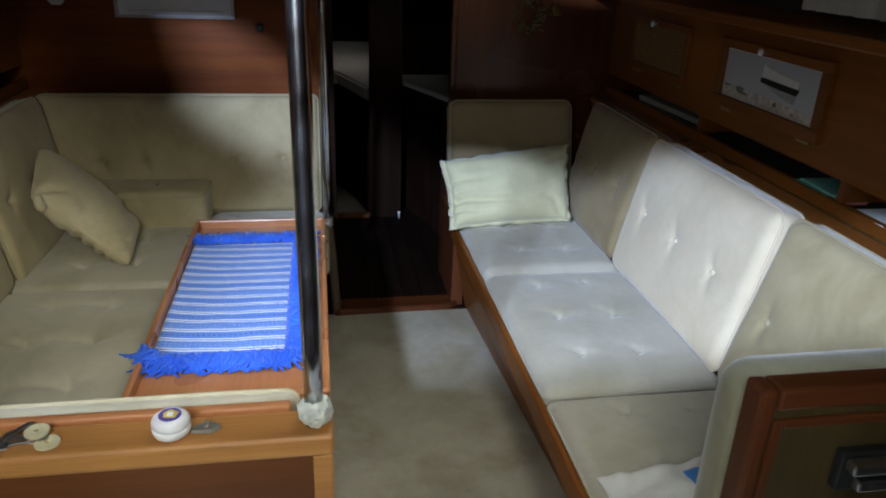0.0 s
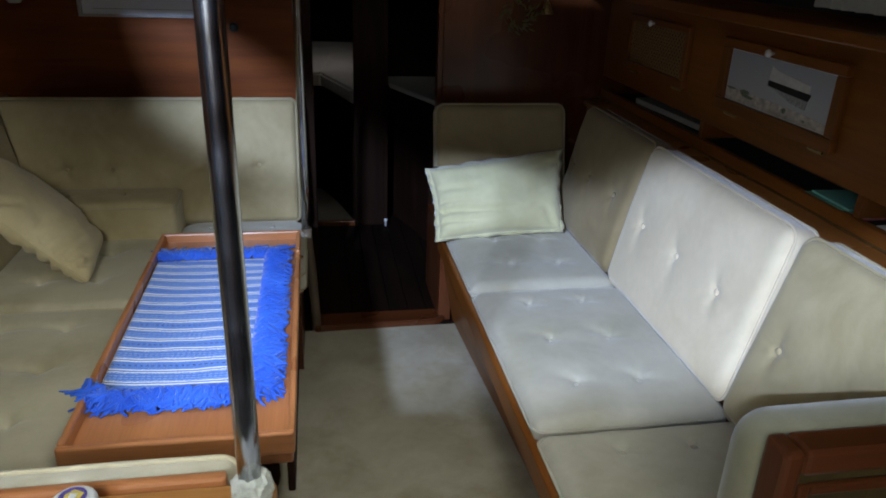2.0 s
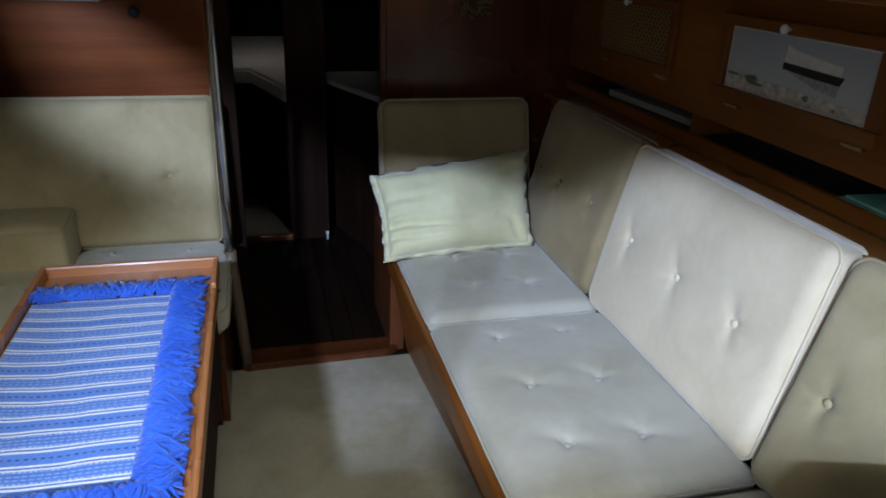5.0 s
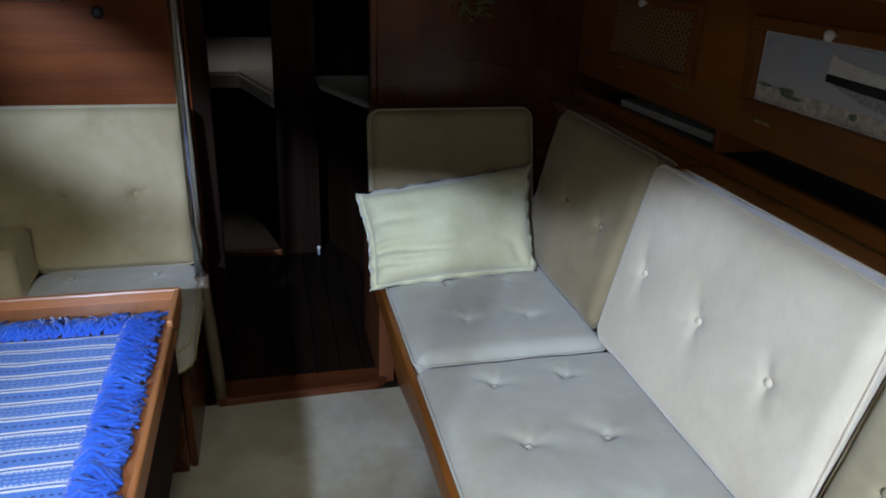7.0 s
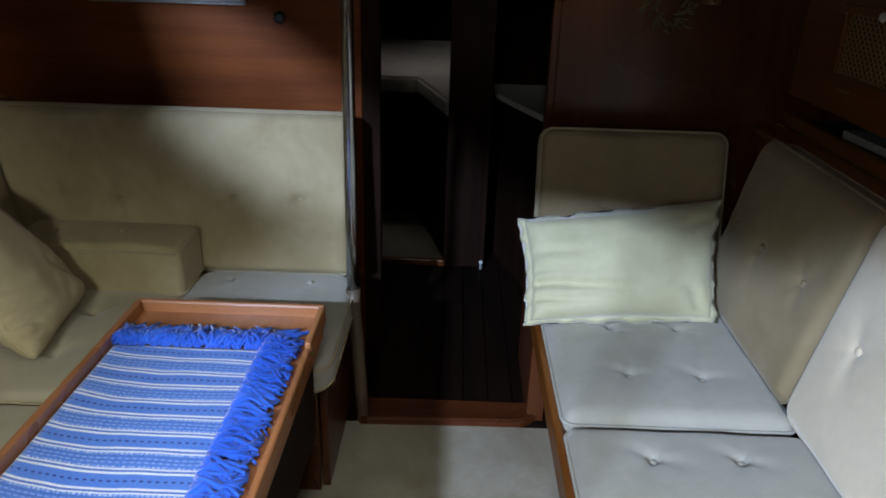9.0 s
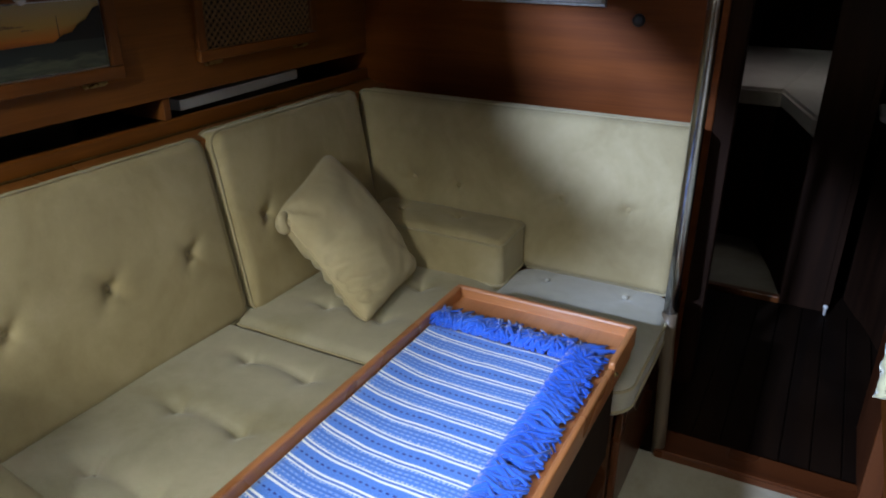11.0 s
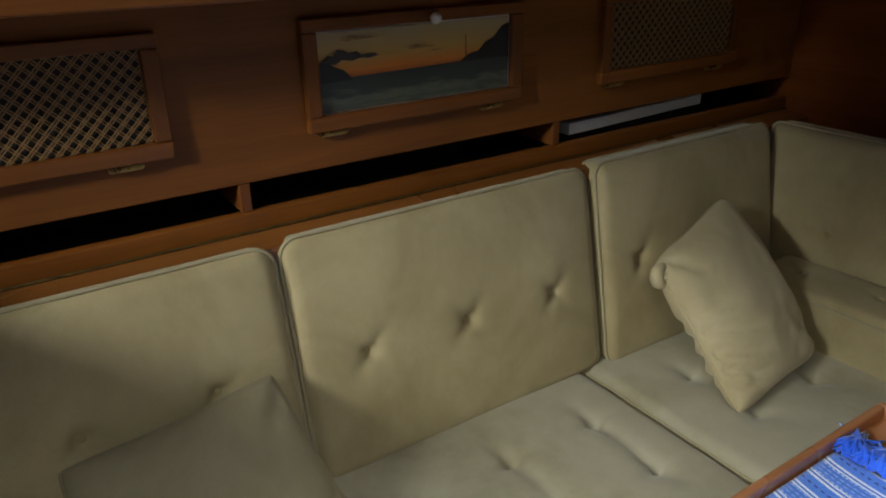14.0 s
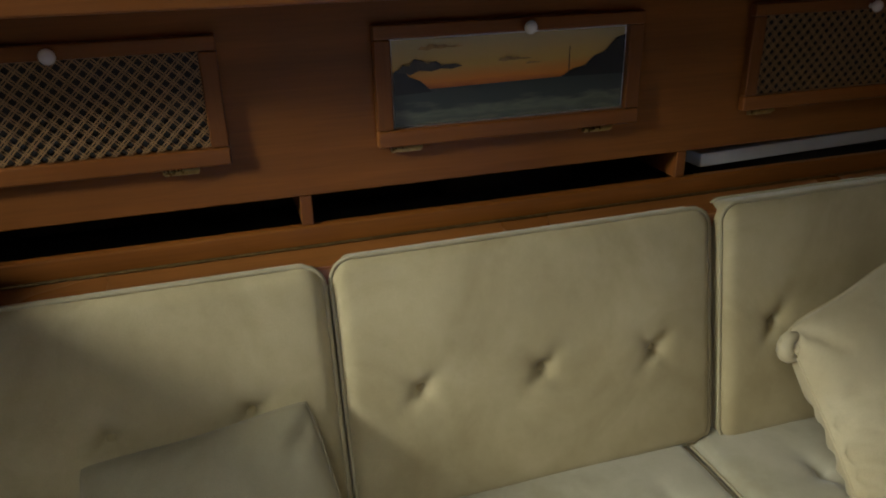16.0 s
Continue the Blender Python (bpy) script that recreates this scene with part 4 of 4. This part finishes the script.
back_port(2.457, 3.145, -1.030, -1.125, [(2.580, 0.70), (2.80, 0.70)], 21, "buttoned beige velvet back cushion in the dinette corner", zt=0.958)
back_port(1.662, 2.450, -1.045, -1.145, [(1.807, 0.690), (2.052, 0.685), (2.30, 0.680)], 22, "buttoned beige velvet back cushion of the dinette")
back_port(0.99, 1.655, -1.04, -1.14, [(1.50, 0.71), (1.27, 0.71), (1.06, 0.71)], 23, "buttoned beige velvet back cushion at the aft end of the dinette", zt=0.948)
v = Vector((0, 0.07, 0.506))
c = Vector((-0.587, 3.149, 0.697))
cushion("back_cushion", c, (1, 0, 0), v, 1.144, v.length, 0.09, [(-0.333, -0.022), (-0.161, -0.025), (0.201, -0.011), (0.413, -0.015)], VELVET, "long buttoned beige velvet back cushion against the bulkhead", "dinette back cushions", seed=24, corner=0.025, dimple=0.052)
# bolster
cushion("bolster_cushion", (-0.735, 3.015, 0.606), (1, 0, 0), (0, 1, 0.06), 0.51, 0.19, 0.165, [(-0.155, 0.012), (0.047, 0.022)], VELVET, "box-shaped beige velvet bolster on the dinette seat", "dinette bolster", seed=25, crown=0.008, r=0.022, corner=0.022, dimple=0.02, spread=0.018)
prop = pillow("pillow", (-0.985, 2.508, 0.748), (-1.058, 2.852, 0.832), (-0.735, 2.885, 0.472), (-0.692, 2.508, 0.460), 0.17, FAWN, "fawn velvet pillow propped on its corner against the dinette back", 8, 0, ((0.6, -0.6, 0.7, 0.004),), ear=0.09, folds=((-1, 0.22, -0.25, -0.05, 0.017, 0.08), (-1, -0.02, -0.1, -0.38, 0.025, 0.075), (-1, -0.26, -0.15, -0.62, 0.027, 0.07), (-1, -0.48, -0.3, -0.80, 0.025, 0.06), (-0.95, -0.68, -0.45, -0.92, 0.019, 0.05), (0.95, -0.7, 0.45, -0.35, 0.015, 0.09), (-0.9, 0.9, -0.55, 0.45, 0.017, 0.09)))
curl = [Vector((-0.962 + 0.010 * a * 0.12, 2.515 + (0.020 - 0.0011 * a) * math.cos(a * 0.55), 0.715 + (0.026 - 0.0014 * a) * math.sin(a * 0.55))) for a in range(15)]
part("rolled_corner", tube(curl, [0.008 + 0.009 * math.sin(math.pi * k / 14) for k in range(15)], 10), FAWN, prop, "curled corner of the cover", smooth=True)
pillow("pillow", (-1.065, 1.215, 0.695), (-1.075, 1.60, 0.738), (-0.80, 1.685, 0.445), (-0.76, 1.22, 0.44), 0.15, FAWN_SHADED, "plain fawn velvet pillow leaning at the aft end of the dinette", 12, 0, ((0.8, -0.6, 1.2, 0.003),), ear=0.06, folds=((1, -0.2, 0.35, -0.4, 0.015, 0.09), (0.95, 0.85, 0.55, 0.4, 0.013, 0.1), (-0.2, -1, 0.05, -0.45, 0.015, 0.09)))

# ---- table ----
table = thing("table", (-0.235, 2.04, 0), "varnished wooden saloon table with raised rims", "table")
tx0, tx1, ty0, ty1 = -0.472, 0.0, 1.452, 2.622
part("tabletop", box(tx0 + 0.003, tx1 - 0.003, ty0 + 0.003, ty1 - 0.003, 0.552, 0.572, 0.002), TABLE_Y, table)
part("rim", box(tx0, tx0 + 0.017, ty0 + 0.0165, ty1 - 0.0165, 0.545, 0.603, 0.006), TABLE_Y, table)
part("rim", box(tx0, tx1, ty1 - 0.016, ty1, 0.545, 0.602, 0.006), TABLE_X, table)
part("rim", box(tx0, tx1, ty0, ty0 + 0.016, 0.545, 0.602, 0.006), TABLE_X, table)
part("rim", box(tx1 - 0.015, tx1, 2.43, ty1 - 0.0165, 0.545, 0.602, 0.005), TABLE_Y, table)
part("rim", box(tx1 - 0.014, tx1, ty0 + 0.0165, 2.425, 0.545, 0.592, 0.005), TABLE_Y, table, "lower rim with a small brass catch")
part("catch", lathe([(0.004, 0), (0.006, 0.004), (0.003, 0.01)], (tx1, 2.428, 0.578), (1, 0, 0), 10), BRASS, table, "small brass catch")
part("folded_leaf", box(tx0 + 0.01, tx1 - 0.005, ty0 + 0.01, ty1 - 0.012, 0.515, 0.543, 0.005), TABLE_Y, table)
part("leaf_support", box(-0.03, -0.012, 1.62, 2.5, 0.30, 0.514, 0.004), SHADEWOOD, table, "dark hanging support board")
part("pedestal", lathe([(0.16, 0), (0.16, 0.015), (0.06, 0.03), (0.045, 0.06), (0.045, 0.48), (0.12, 0.50), (0.12, 0.5145)], (-0.24, 2.04, 0), (0, 0, 1), 28), SHADEWOOD, table, smooth=True)

# runner with fringe
run = thing("table_runner", (-0.28, 2.05, 0.573), "blue and white striped woven runner with blue fringe on the table", "tablecloth")
cx0, cx1, cy0, cy1 = -0.452, -0.108, 1.668, 2.437
bm = bmesh.new()
nx, ny = 26, 60
vs = {}
for i in range(nx + 1):
    for j in range(ny + 1):
        x_, y_ = cx0 + (cx1 - cx0) * i / nx, cy0 + (cy1 - cy0) * j / ny
        z_ = 0.5765 + 0.0015 * noise.noise(Vector((x_ * 14, y_ * 10, 1)))
        x_ += 0.004 * noise.noise(Vector((0, y_ * 9, 5))) * (i / nx)
        y_ += 0.004 * noise.noise(Vector((x_ * 12, j * 0.03, 9)))
        vs[i, j, 1] = bm.verts.new((x_, y_, z_))
        vs[i, j, 0] = bm.verts.new((x_, y_, 0.5735))
for i in range(nx):
    for j in range(ny):
        bm.faces.new((vs[i, j, 1], vs[i + 1, j, 1], vs[i + 1, j + 1, 1], vs[i, j + 1, 1]))
        bm.faces.new((vs[i, j, 0], vs[i, j + 1, 0], vs[i + 1, j + 1, 0], vs[i + 1, j, 0]))
rim = [(i, 0) for i in range(nx)] + [(nx, j) for j in range(ny)] + [(i, ny) for i in range(nx, 0, -1)] + [(0, j) for j in range(ny, 0, -1)]
for k in range(len(rim)):
    a, c_ = rim[k], rim[(k + 1) % len(rim)]
    bm.faces.new((vs[(*a, 0)], vs[(*c_, 0)], vs[(*c_, 1)], vs[(*a, 1)]))
part("woven_cloth", bm, RUNNER, run, smooth=True)

rng = random.Random(5)


def fringe(p0, p1, out, length, count, layers=2):
    bm = bmesh.new()
    p0, p1, out = Vector(p0), Vector(p1), Vector(out)
    along = (p1 - p0).normalized()
    for k in range(count * layers):
        f = (k % count + rng.random()) / count
        lay = k // count
        p = p0.lerp(p1, f) - out * 0.006
        lean = rng.uniform(-0.7, 0.7)
        ln = length * rng.uniform(0.65, 1.12)
        r = rng.uniform(0.0026, 0.0043)
        pts, rad = [], []
        ph = rng.uniform(0, 6)
        for s in range(6):
            g = s / 5
            q = p + out * ln * g + along * (lean * ln * g * g + 0.010 * math.sin(ph + 6 * g)) + Vector((0, 0, 0.003 + 0.005 * lay + 0.012 * math.sin(min(1, g * 1.5) * math.pi) * (0.4 + 0.6 * math.sin(ph) ** 2) + r * 0.6))
            pts.append(q)
            rad.append(r * (0.8 + 0.5 * math.sin(g * 3.0)) * (0.75 if s == 5 else 1))
        tube(pts, rad, 5, False, bm)
    return part("fringe", bm, BLUE, run, "thick blue knotted fringe", smooth=True, kind="stuff")


fringe((cx1, cy0 - 0.02, 0.574), (cx1, cy1 + 0.02, 0.574), (1, 0, 0), 0.082, 190, 3)
fringe((cx0, cy1, 0.574), (cx1 + 0.04, cy1, 0.574), (0.12, 1, 0), 0.080, 95, 3)
fringe((cx0 + 0.01, cy0, 0.574), (cx1 + 0.03, cy0, 0.574), (-0.1, -1, 0), 0.080, 95, 3)
fringe((cx0 - 0.004, cy0 + 0.01, 0.604), (cx0 + 0.05, cy0 - 0.012, 0.580), (-0.5, -1, 0), 0.060, 9)

# ---- aft partition of the dinette, with the pole ----
pt = thing("dinette_partition", (-0.5, 0.89, 0), "mahogany partition with a pale varnished top rail", "partition")
part("top_rail", box(-1.23, 0.004, 0.853, 0.925, 0.893, 0.928, 0.008, seg=3), RAIL, pt, "pale worn varnished rail")
part("rail_bead", box(-1.23, -0.058, 0.9255, 0.942, 0.90, 0.936, 0.005), TABLE_X, pt)
part("end_post", box(-0.028, 0.002, 0.857, 0.92, 0.0, 0.8925, 0.004), RAIL, pt, "pale upright end post")
part("panel", box(-1.23, -0.0285, 0.868, 0.90, 0.0, 0.8925, 0.001), wood("partition_panel_wood", (0.084, 0.028, 0.0091), (0.154, 0.056, 0.0182), "x", 0.3), pt)
cushion("back_cushion", (-0.595, 0.982, 0.690), (-1, 0, 0), (0, 0, 1), 1.09, 0.480, 0.038, [(-0.3, 0), (-0.1, 0), (0.1, 0), (0.3, 0)], PORTSEAT, "fawn velvet back cushion on the aft partition", "dinette back cushions", seed=31, r=0.014, corner=0.022, crown=0.004)


def pole(x, y, z0, z1, r, label):
    ob = thing("pole", (x, y, z0), label, "pole", "grab poles")
    part("shaft", tube([(x, y, z0 + (z1 - z0) * k / 8) for k in range(9)], r, 28), STEEL, ob, smooth=True)
    part("ceiling_flange", lathe([(r * 2, z1 - 0.012), (r * 2, z1 - 0.004), (r * 1.2, z1)], (x, y, 0), (0, 0, 1), 24), STEEL, ob)
    return ob


pole(-0.024, 0.885, 0.93, CEIL, 0.0138, "polished stainless steel grab pole on the partition end")
bm = bmesh.new()
bmesh.ops.create_icosphere(bm, subdivisions=4, radius=1)
for v_ in bm.verts:
    d = v_.co.copy()
    k = 1 + 0.16 * noise.noise(d * 3.1) + 0.09 * abs(noise.noise(d * 8)) + 0.04 * noise.noise(d * 17)
    sq = max(abs(d.x), abs(d.y))
    v_.co = Vector((d.x * 0.0245 * k, d.y * 0.0245 * k, d.z * 0.024 * k)) + Vector((-0.022, 0.887, 0.951))
wr = thing("pole_wrapping", (-0.022, 0.887, 0.928), "crumpled greyish plastic wrapped round the pole foot", "wrapping")
part("wrap", bm, WRAP, wr)

pole(0.012, 3.005, 0.455, CEIL, 0.0185, "polished stainless steel grab pole at the bulkhead end")
post = thing("end_post", (0.03, 2.98, 0), "pale slanting trim post beneath the grab pole", "post")
part("post", tube([(0.042, 2.965, 0.0), (0.036, 2.972, 0.12), (0.026, 2.985, 0.28), (0.014, 3.0, 0.40), (0.012, 3.005, 0.455)], [0.02, 0.02, 0.02, 0.021, 0.022], 16), wood("greyed_trim", (0.10, 0.075, 0.05), (0.17, 0.13, 0.095), "z", 0.4), post, smooth=True)
structure("trim_jamb", box(0.0005, 0.06, 3.378, 3.42, 0.0, CEIL - 0.001, 0.004), SHADEWOOD, "mahogany jamb of the fore passage", "trim")
structure("trim_jamb_2", box(0.60, 0.6245, 3.37, 3.42, 0.03, CEIL - 0.001, 0.004), SHADED_TEAK_Z, "mahogany jamb of the fore passage", "trim")

# things on the rail
yo = thing("yoyo", (-0.222, 0.885, 0.928), "white plastic yo-yo with a purple round sticker", "yo-yo")
half_disc = [(0.015, 0.0), (0.0205, 0.001), (0.0245, 0.0045), (0.0262, 0.009), (0.0262, 0.0125), (0.0250, 0.0145)]
part("disc", lathe(half_disc, (-0.222, 0.885, 0.9285), (0, 0, 1), 36), WHITE, yo, smooth=True)
part("disc", lathe([(r_, 0.0155 - h_) for r_, h_ in half_disc[::-1]], (-0.222, 0.885, 0.9445), (0, 0, 1), 36), WHITE, yo, smooth=True)
part("axle", lathe([(0.012, 0), (0.012, 0.003)], (-0.222, 0.885, 0.9428), (0, 0, 1), 16), BLACK, yo)
st = part("sticker", lathe([(0.0155, 0), (0.0155, 0.001)], (-0.222, 0.885, 0.9602), (0, 0, 1), 28), PURPLE, yo, "purple round sticker")
part("print_patch", prism([(-0.230, 0.878), (-0.214, 0.876), (-0.210, 0.889), (-0.222, 0.896), (-0.231, 0.888)], 0.9614, 0.9620), GOLD, st, "yellow and white print")
part("print_patch", prism([(-0.226, 0.880), (-0.218, 0.879), (-0.217, 0.888), (-0.225, 0.889)], 0.9622, 0.9626), WHITE, st)
clip = thing("metal_clip", (-0.175, 0.889, 0.928), "flat worn grey metal clip on the rail", "clip")
bm = prism([(-0.196, 0.878), (-0.166, 0.876), (-0.155, 0.884), (-0.160, 0.895), (-0.172, 0.899), (-0.194, 0.892)], 0.929, 0.936, 0.002)
part("plate", bm, GREY, clip)
part("ridge", box(-0.178, -0.172, 0.879, 0.897, 0.9365, 0.942, 0.002), GREY, clip)
keys = thing("keys", (-0.41, 0.885, 0.928), "bunch of steel keys with round yellowed tags", "keys")
for k, (kx, ky, an) in enumerate(((-0.43, 0.884, 0.3), (-0.425, 0.892, -0.2), (-0.44, 0.888, 0.9))):
    bm = box(-0.005, 0.04, -0.0035, 0.0035, 0.929 + 0.004 * k, 0.9315 + 0.004 * k, 0.0006)
    box(-0.022, -0.0055, -0.010, 0.010, 0.929 + 0.004 * k, 0.9315 + 0.004 * k, 0.004, bm)
    for tth in range(4):
        box(0.015 + 0.006 * tth, 0.018 + 0.006 * tth, 0.0035, 0.006, 0.9292 + 0.004 * k, 0.9312 + 0.004 * k, 0, bm)
    bmesh.ops.transform(bm, matrix=pose(kx, ky, 0, 0, 0, math.degrees(an)), verts=bm.verts)
    part("key", bm, SILVER, keys)
part("key_ring", tube([(-0.405 + 0.016 * math.cos(a * 0.4), 0.897 + 0.013 * math.sin(a * 0.4), 0.932 + 0.004 * math.sin(a * 0.4)) for a in range(16)], 0.0012, 6, True), SILVER, keys)
for kx, ky, zz in ((-0.385, 0.881, 0.929), (-0.403, 0.899, 0.936)):
    bm = bmesh.new()
    inner, outer = [], []
    for z_ in (zz, zz + 0.003):
        for r_, store in ((0.0035, inner), (0.0165, outer)):
            store.append([bm.verts.new((kx + r_ * math.cos(a * math.pi / 12), ky + r_ * math.sin(a * math.pi / 12), z_)) for a in range(24)])
    for a in range(24):
        b2 = (a + 1) % 24
        bm.faces.new((inner[0][a], inner[0][b2], outer[0][b2], outer[0][a]))
        bm.faces.new((inner[1][a], outer[1][a], outer[1][b2], inner[1][b2]))
        bm.faces.new((outer[0][a], outer[0][b2], outer[1][b2], outer[1][a]))
        bm.faces.new((inner[0][a], inner[1][a], inner[1][b2], inner[0][b2]))
    part("tag", bm, plain("yellowed_tag", (0.55, 0.50, 0.33), 0.5), keys, "round yellowed tag with a hole")

# ---- on the bulkheads ----
pic = thing("framed_chart", (-0.60, 3.378, 1.245), "white chart print in a narrow silver frame on the bulkhead", "picture")
part("mount", box(-0.83, -0.372, 3.370, 3.379, 1.252, 1.56, 0.001), PAPER, pic)
part("inner_line", box(-0.79, -0.41, 3.3685, 3.3695, 1.272, 1.274, 0), GREY, pic)
part("frame_rail", box(-0.845, -0.358, 3.362, 3.379, 1.242, 1.2515, 0.002), SILVER, pic)
part("frame_rail", box(-0.845, -0.358, 3.362, 3.379, 1.5605, 1.57, 0.002), SILVER, pic)
part("frame_stile", box(-0.845, -0.8305, 3.362, 3.379, 1.252, 1.56, 0.002), SILVER, pic)
part("frame_stile", box(-0.3715, -0.358, 3.362, 3.379, 1.252, 1.56, 0.002), SILVER, pic)
kn = thing("black_stud", (-0.255, 3.38, 1.208), "small round black fitting on the bulkhead", "fitting")
part("knob", lathe([(0.019, 0), (0.019, 0.006), (0.014, 0.012), (0.008, 0.013)], (-0.255, 3.379, 1.208), (0, -1, 0), 24), BLACK, kn, smooth=True)
lamp = thing("wall_lamp", (-1.055, 3.38, 1.30), "small pale reading lamp high on the bulkhead", "lamp")
part("lamp_shade", lathe([(0.02, 0), (0.035, 0.02), (0.036, 0.05), (0.03, 0.055)], (-1.055, 3.32, 1.292), (0, 0, 1), 24), PORCELAIN, lamp, smooth=True)
part("bracket", box(-1.063, -1.047, 3.33, 3.3795, 1.31, 1.325, 0.003), BRASS, lamp)
bell = thing("brass_bell", (1.06, 3.36, 1.30), "small polished brass bell hanging on the bulkhead", "bell")
part("bell_body", lathe([(0.030, 0), (0.027, 0.006), (0.019, 0.022), (0.014, 0.042), (0.006, 0.050)], (1.065, 3.33, 1.292), (0, 0, 1), 24), BRASS, bell, smooth=True)
part("bell_bracket", tube([(1.065, 3.379, 1.37), (1.065, 3.35, 1.375), (1.065, 3.33, 1.36), (1.065, 3.33, 1.34)], 0.004, 8), BRASS, bell, smooth=True)
orn = thing("wall_ornament", (0.95, 3.378, 1.28), "dark dried wreath ornament on the bulkhead", "ornament")
bm = bmesh.new()
for k in range(70):
    a = rng.uniform(0, 6.283)
    r0 = rng.uniform(0.03, 0.075)
    p = Vector((0.95 + r0 * math.cos(a), 3.368 - rng.uniform(0, 0.02), 1.29 + r0 * 1.0 * math.sin(a)))
    d = Vector((math.cos(a + rng.uniform(0.4, 1.8)), -rng.uniform(0.0, 0.5), math.sin(a + rng.uniform(0.4, 1.8)))) * rng.uniform(0.02, 0.035)
    tube([p, p + d * 0.5, p + d], [0.001, 0.0045, 0.0008], 5, False, bm)
part("dried_leaves", bm, plain("dried_leaf", (0.10, 0.085, 0.03), 0.6, 0.0, 0.5, 60.0), orn, kind="stuff")

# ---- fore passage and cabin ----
structure("wall_fore_1", box(-1.5, -0.30, 4.20, 4.23, 0, CEIL, 0.002), SHADEWOOD, "panelling beside the fore cabin doorway, coloured near-black for shade", "wall")
structure("wall_fore_2", box(0.275, 0.44, 4.20, 4.23, 0, CEIL, 0.002), SHADEWOOD, "panelling beside the fore cabin doorway, coloured near-black for shade", "wall")
structure("wall_passage_1", box(-0.12, -0.09, 3.412, 4.199, 0, CEIL, 0.002), SHADEWOOD, "panelling along the fore passage, coloured near-black for shade", "wall")
structure("wall_passage_2", box(0.44, 0.465, 4.20, 6.39, 0, CEIL, 0.002), SHADEWOOD, "panelling along the fore passage, coloured near-black for shade", "wall")
structure("trim_sill_fore", box(-0.29, 0.274, 4.19, 4.225, 0.0, 0.03, 0.004), TEAK_X, "mahogany sill of the fore cabin doorway", "trim")
mat_ = thing("floor_mat", (0.0, 4.55, 0.005), "grey-white mat on the fore cabin floor", "mat")
part("mat", prism([(-0.29, 4.235), (0.272, 4.235), (0.12, 4.88), (-0.29, 4.88)], 0.001, 0.016, 0.004), CARPET, mat_)
berth = thing("berth", (0.0, 5.2, 0), "pale linen V-berth in the dark fore cabin", "bed")
part("berth_front", prism([(-1.3, 4.86), (0.09, 4.86), (0.27, 4.32), (0.435, 4.32), (0.435, 6.35), (-1.3, 6.35)], 0.0, 0.70, 0.003), SHADEWOOD, berth)
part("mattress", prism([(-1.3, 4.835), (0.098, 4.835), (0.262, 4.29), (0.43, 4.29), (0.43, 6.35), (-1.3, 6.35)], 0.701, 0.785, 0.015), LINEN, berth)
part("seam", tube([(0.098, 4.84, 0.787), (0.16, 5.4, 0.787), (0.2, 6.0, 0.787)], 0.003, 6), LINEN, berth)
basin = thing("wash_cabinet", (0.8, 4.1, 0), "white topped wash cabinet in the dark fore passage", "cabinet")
part("cabinet_body", prism([(0.52, 4.36), (0.66, 3.90), (1.58, 3.90), (1.58, 4.6), (0.52, 4.6)], 0.0, 0.775, 0.003), SHADEWOOD, basin)
part("worktop", prism([(0.49, 4.38), (0.69, 3.85), (1.59, 3.85), (1.59, 4.62), (0.49, 4.62)], 0.776, 0.802, 0.005), PORCELAIN, basin, "white worktop")
stop = thing("door_stop", (0.45, 4.15, 0.0105), "small white knob on the passage floor", "door stop")
part("stop", lathe([(0.006, 0), (0.006, 0.03), (0.009, 0.033), (0.009, 0.042), (0.004, 0.045)], (0.45, 4.15, 0.0105), (0, 0, 1), 16), WHITE, stop, smooth=True)
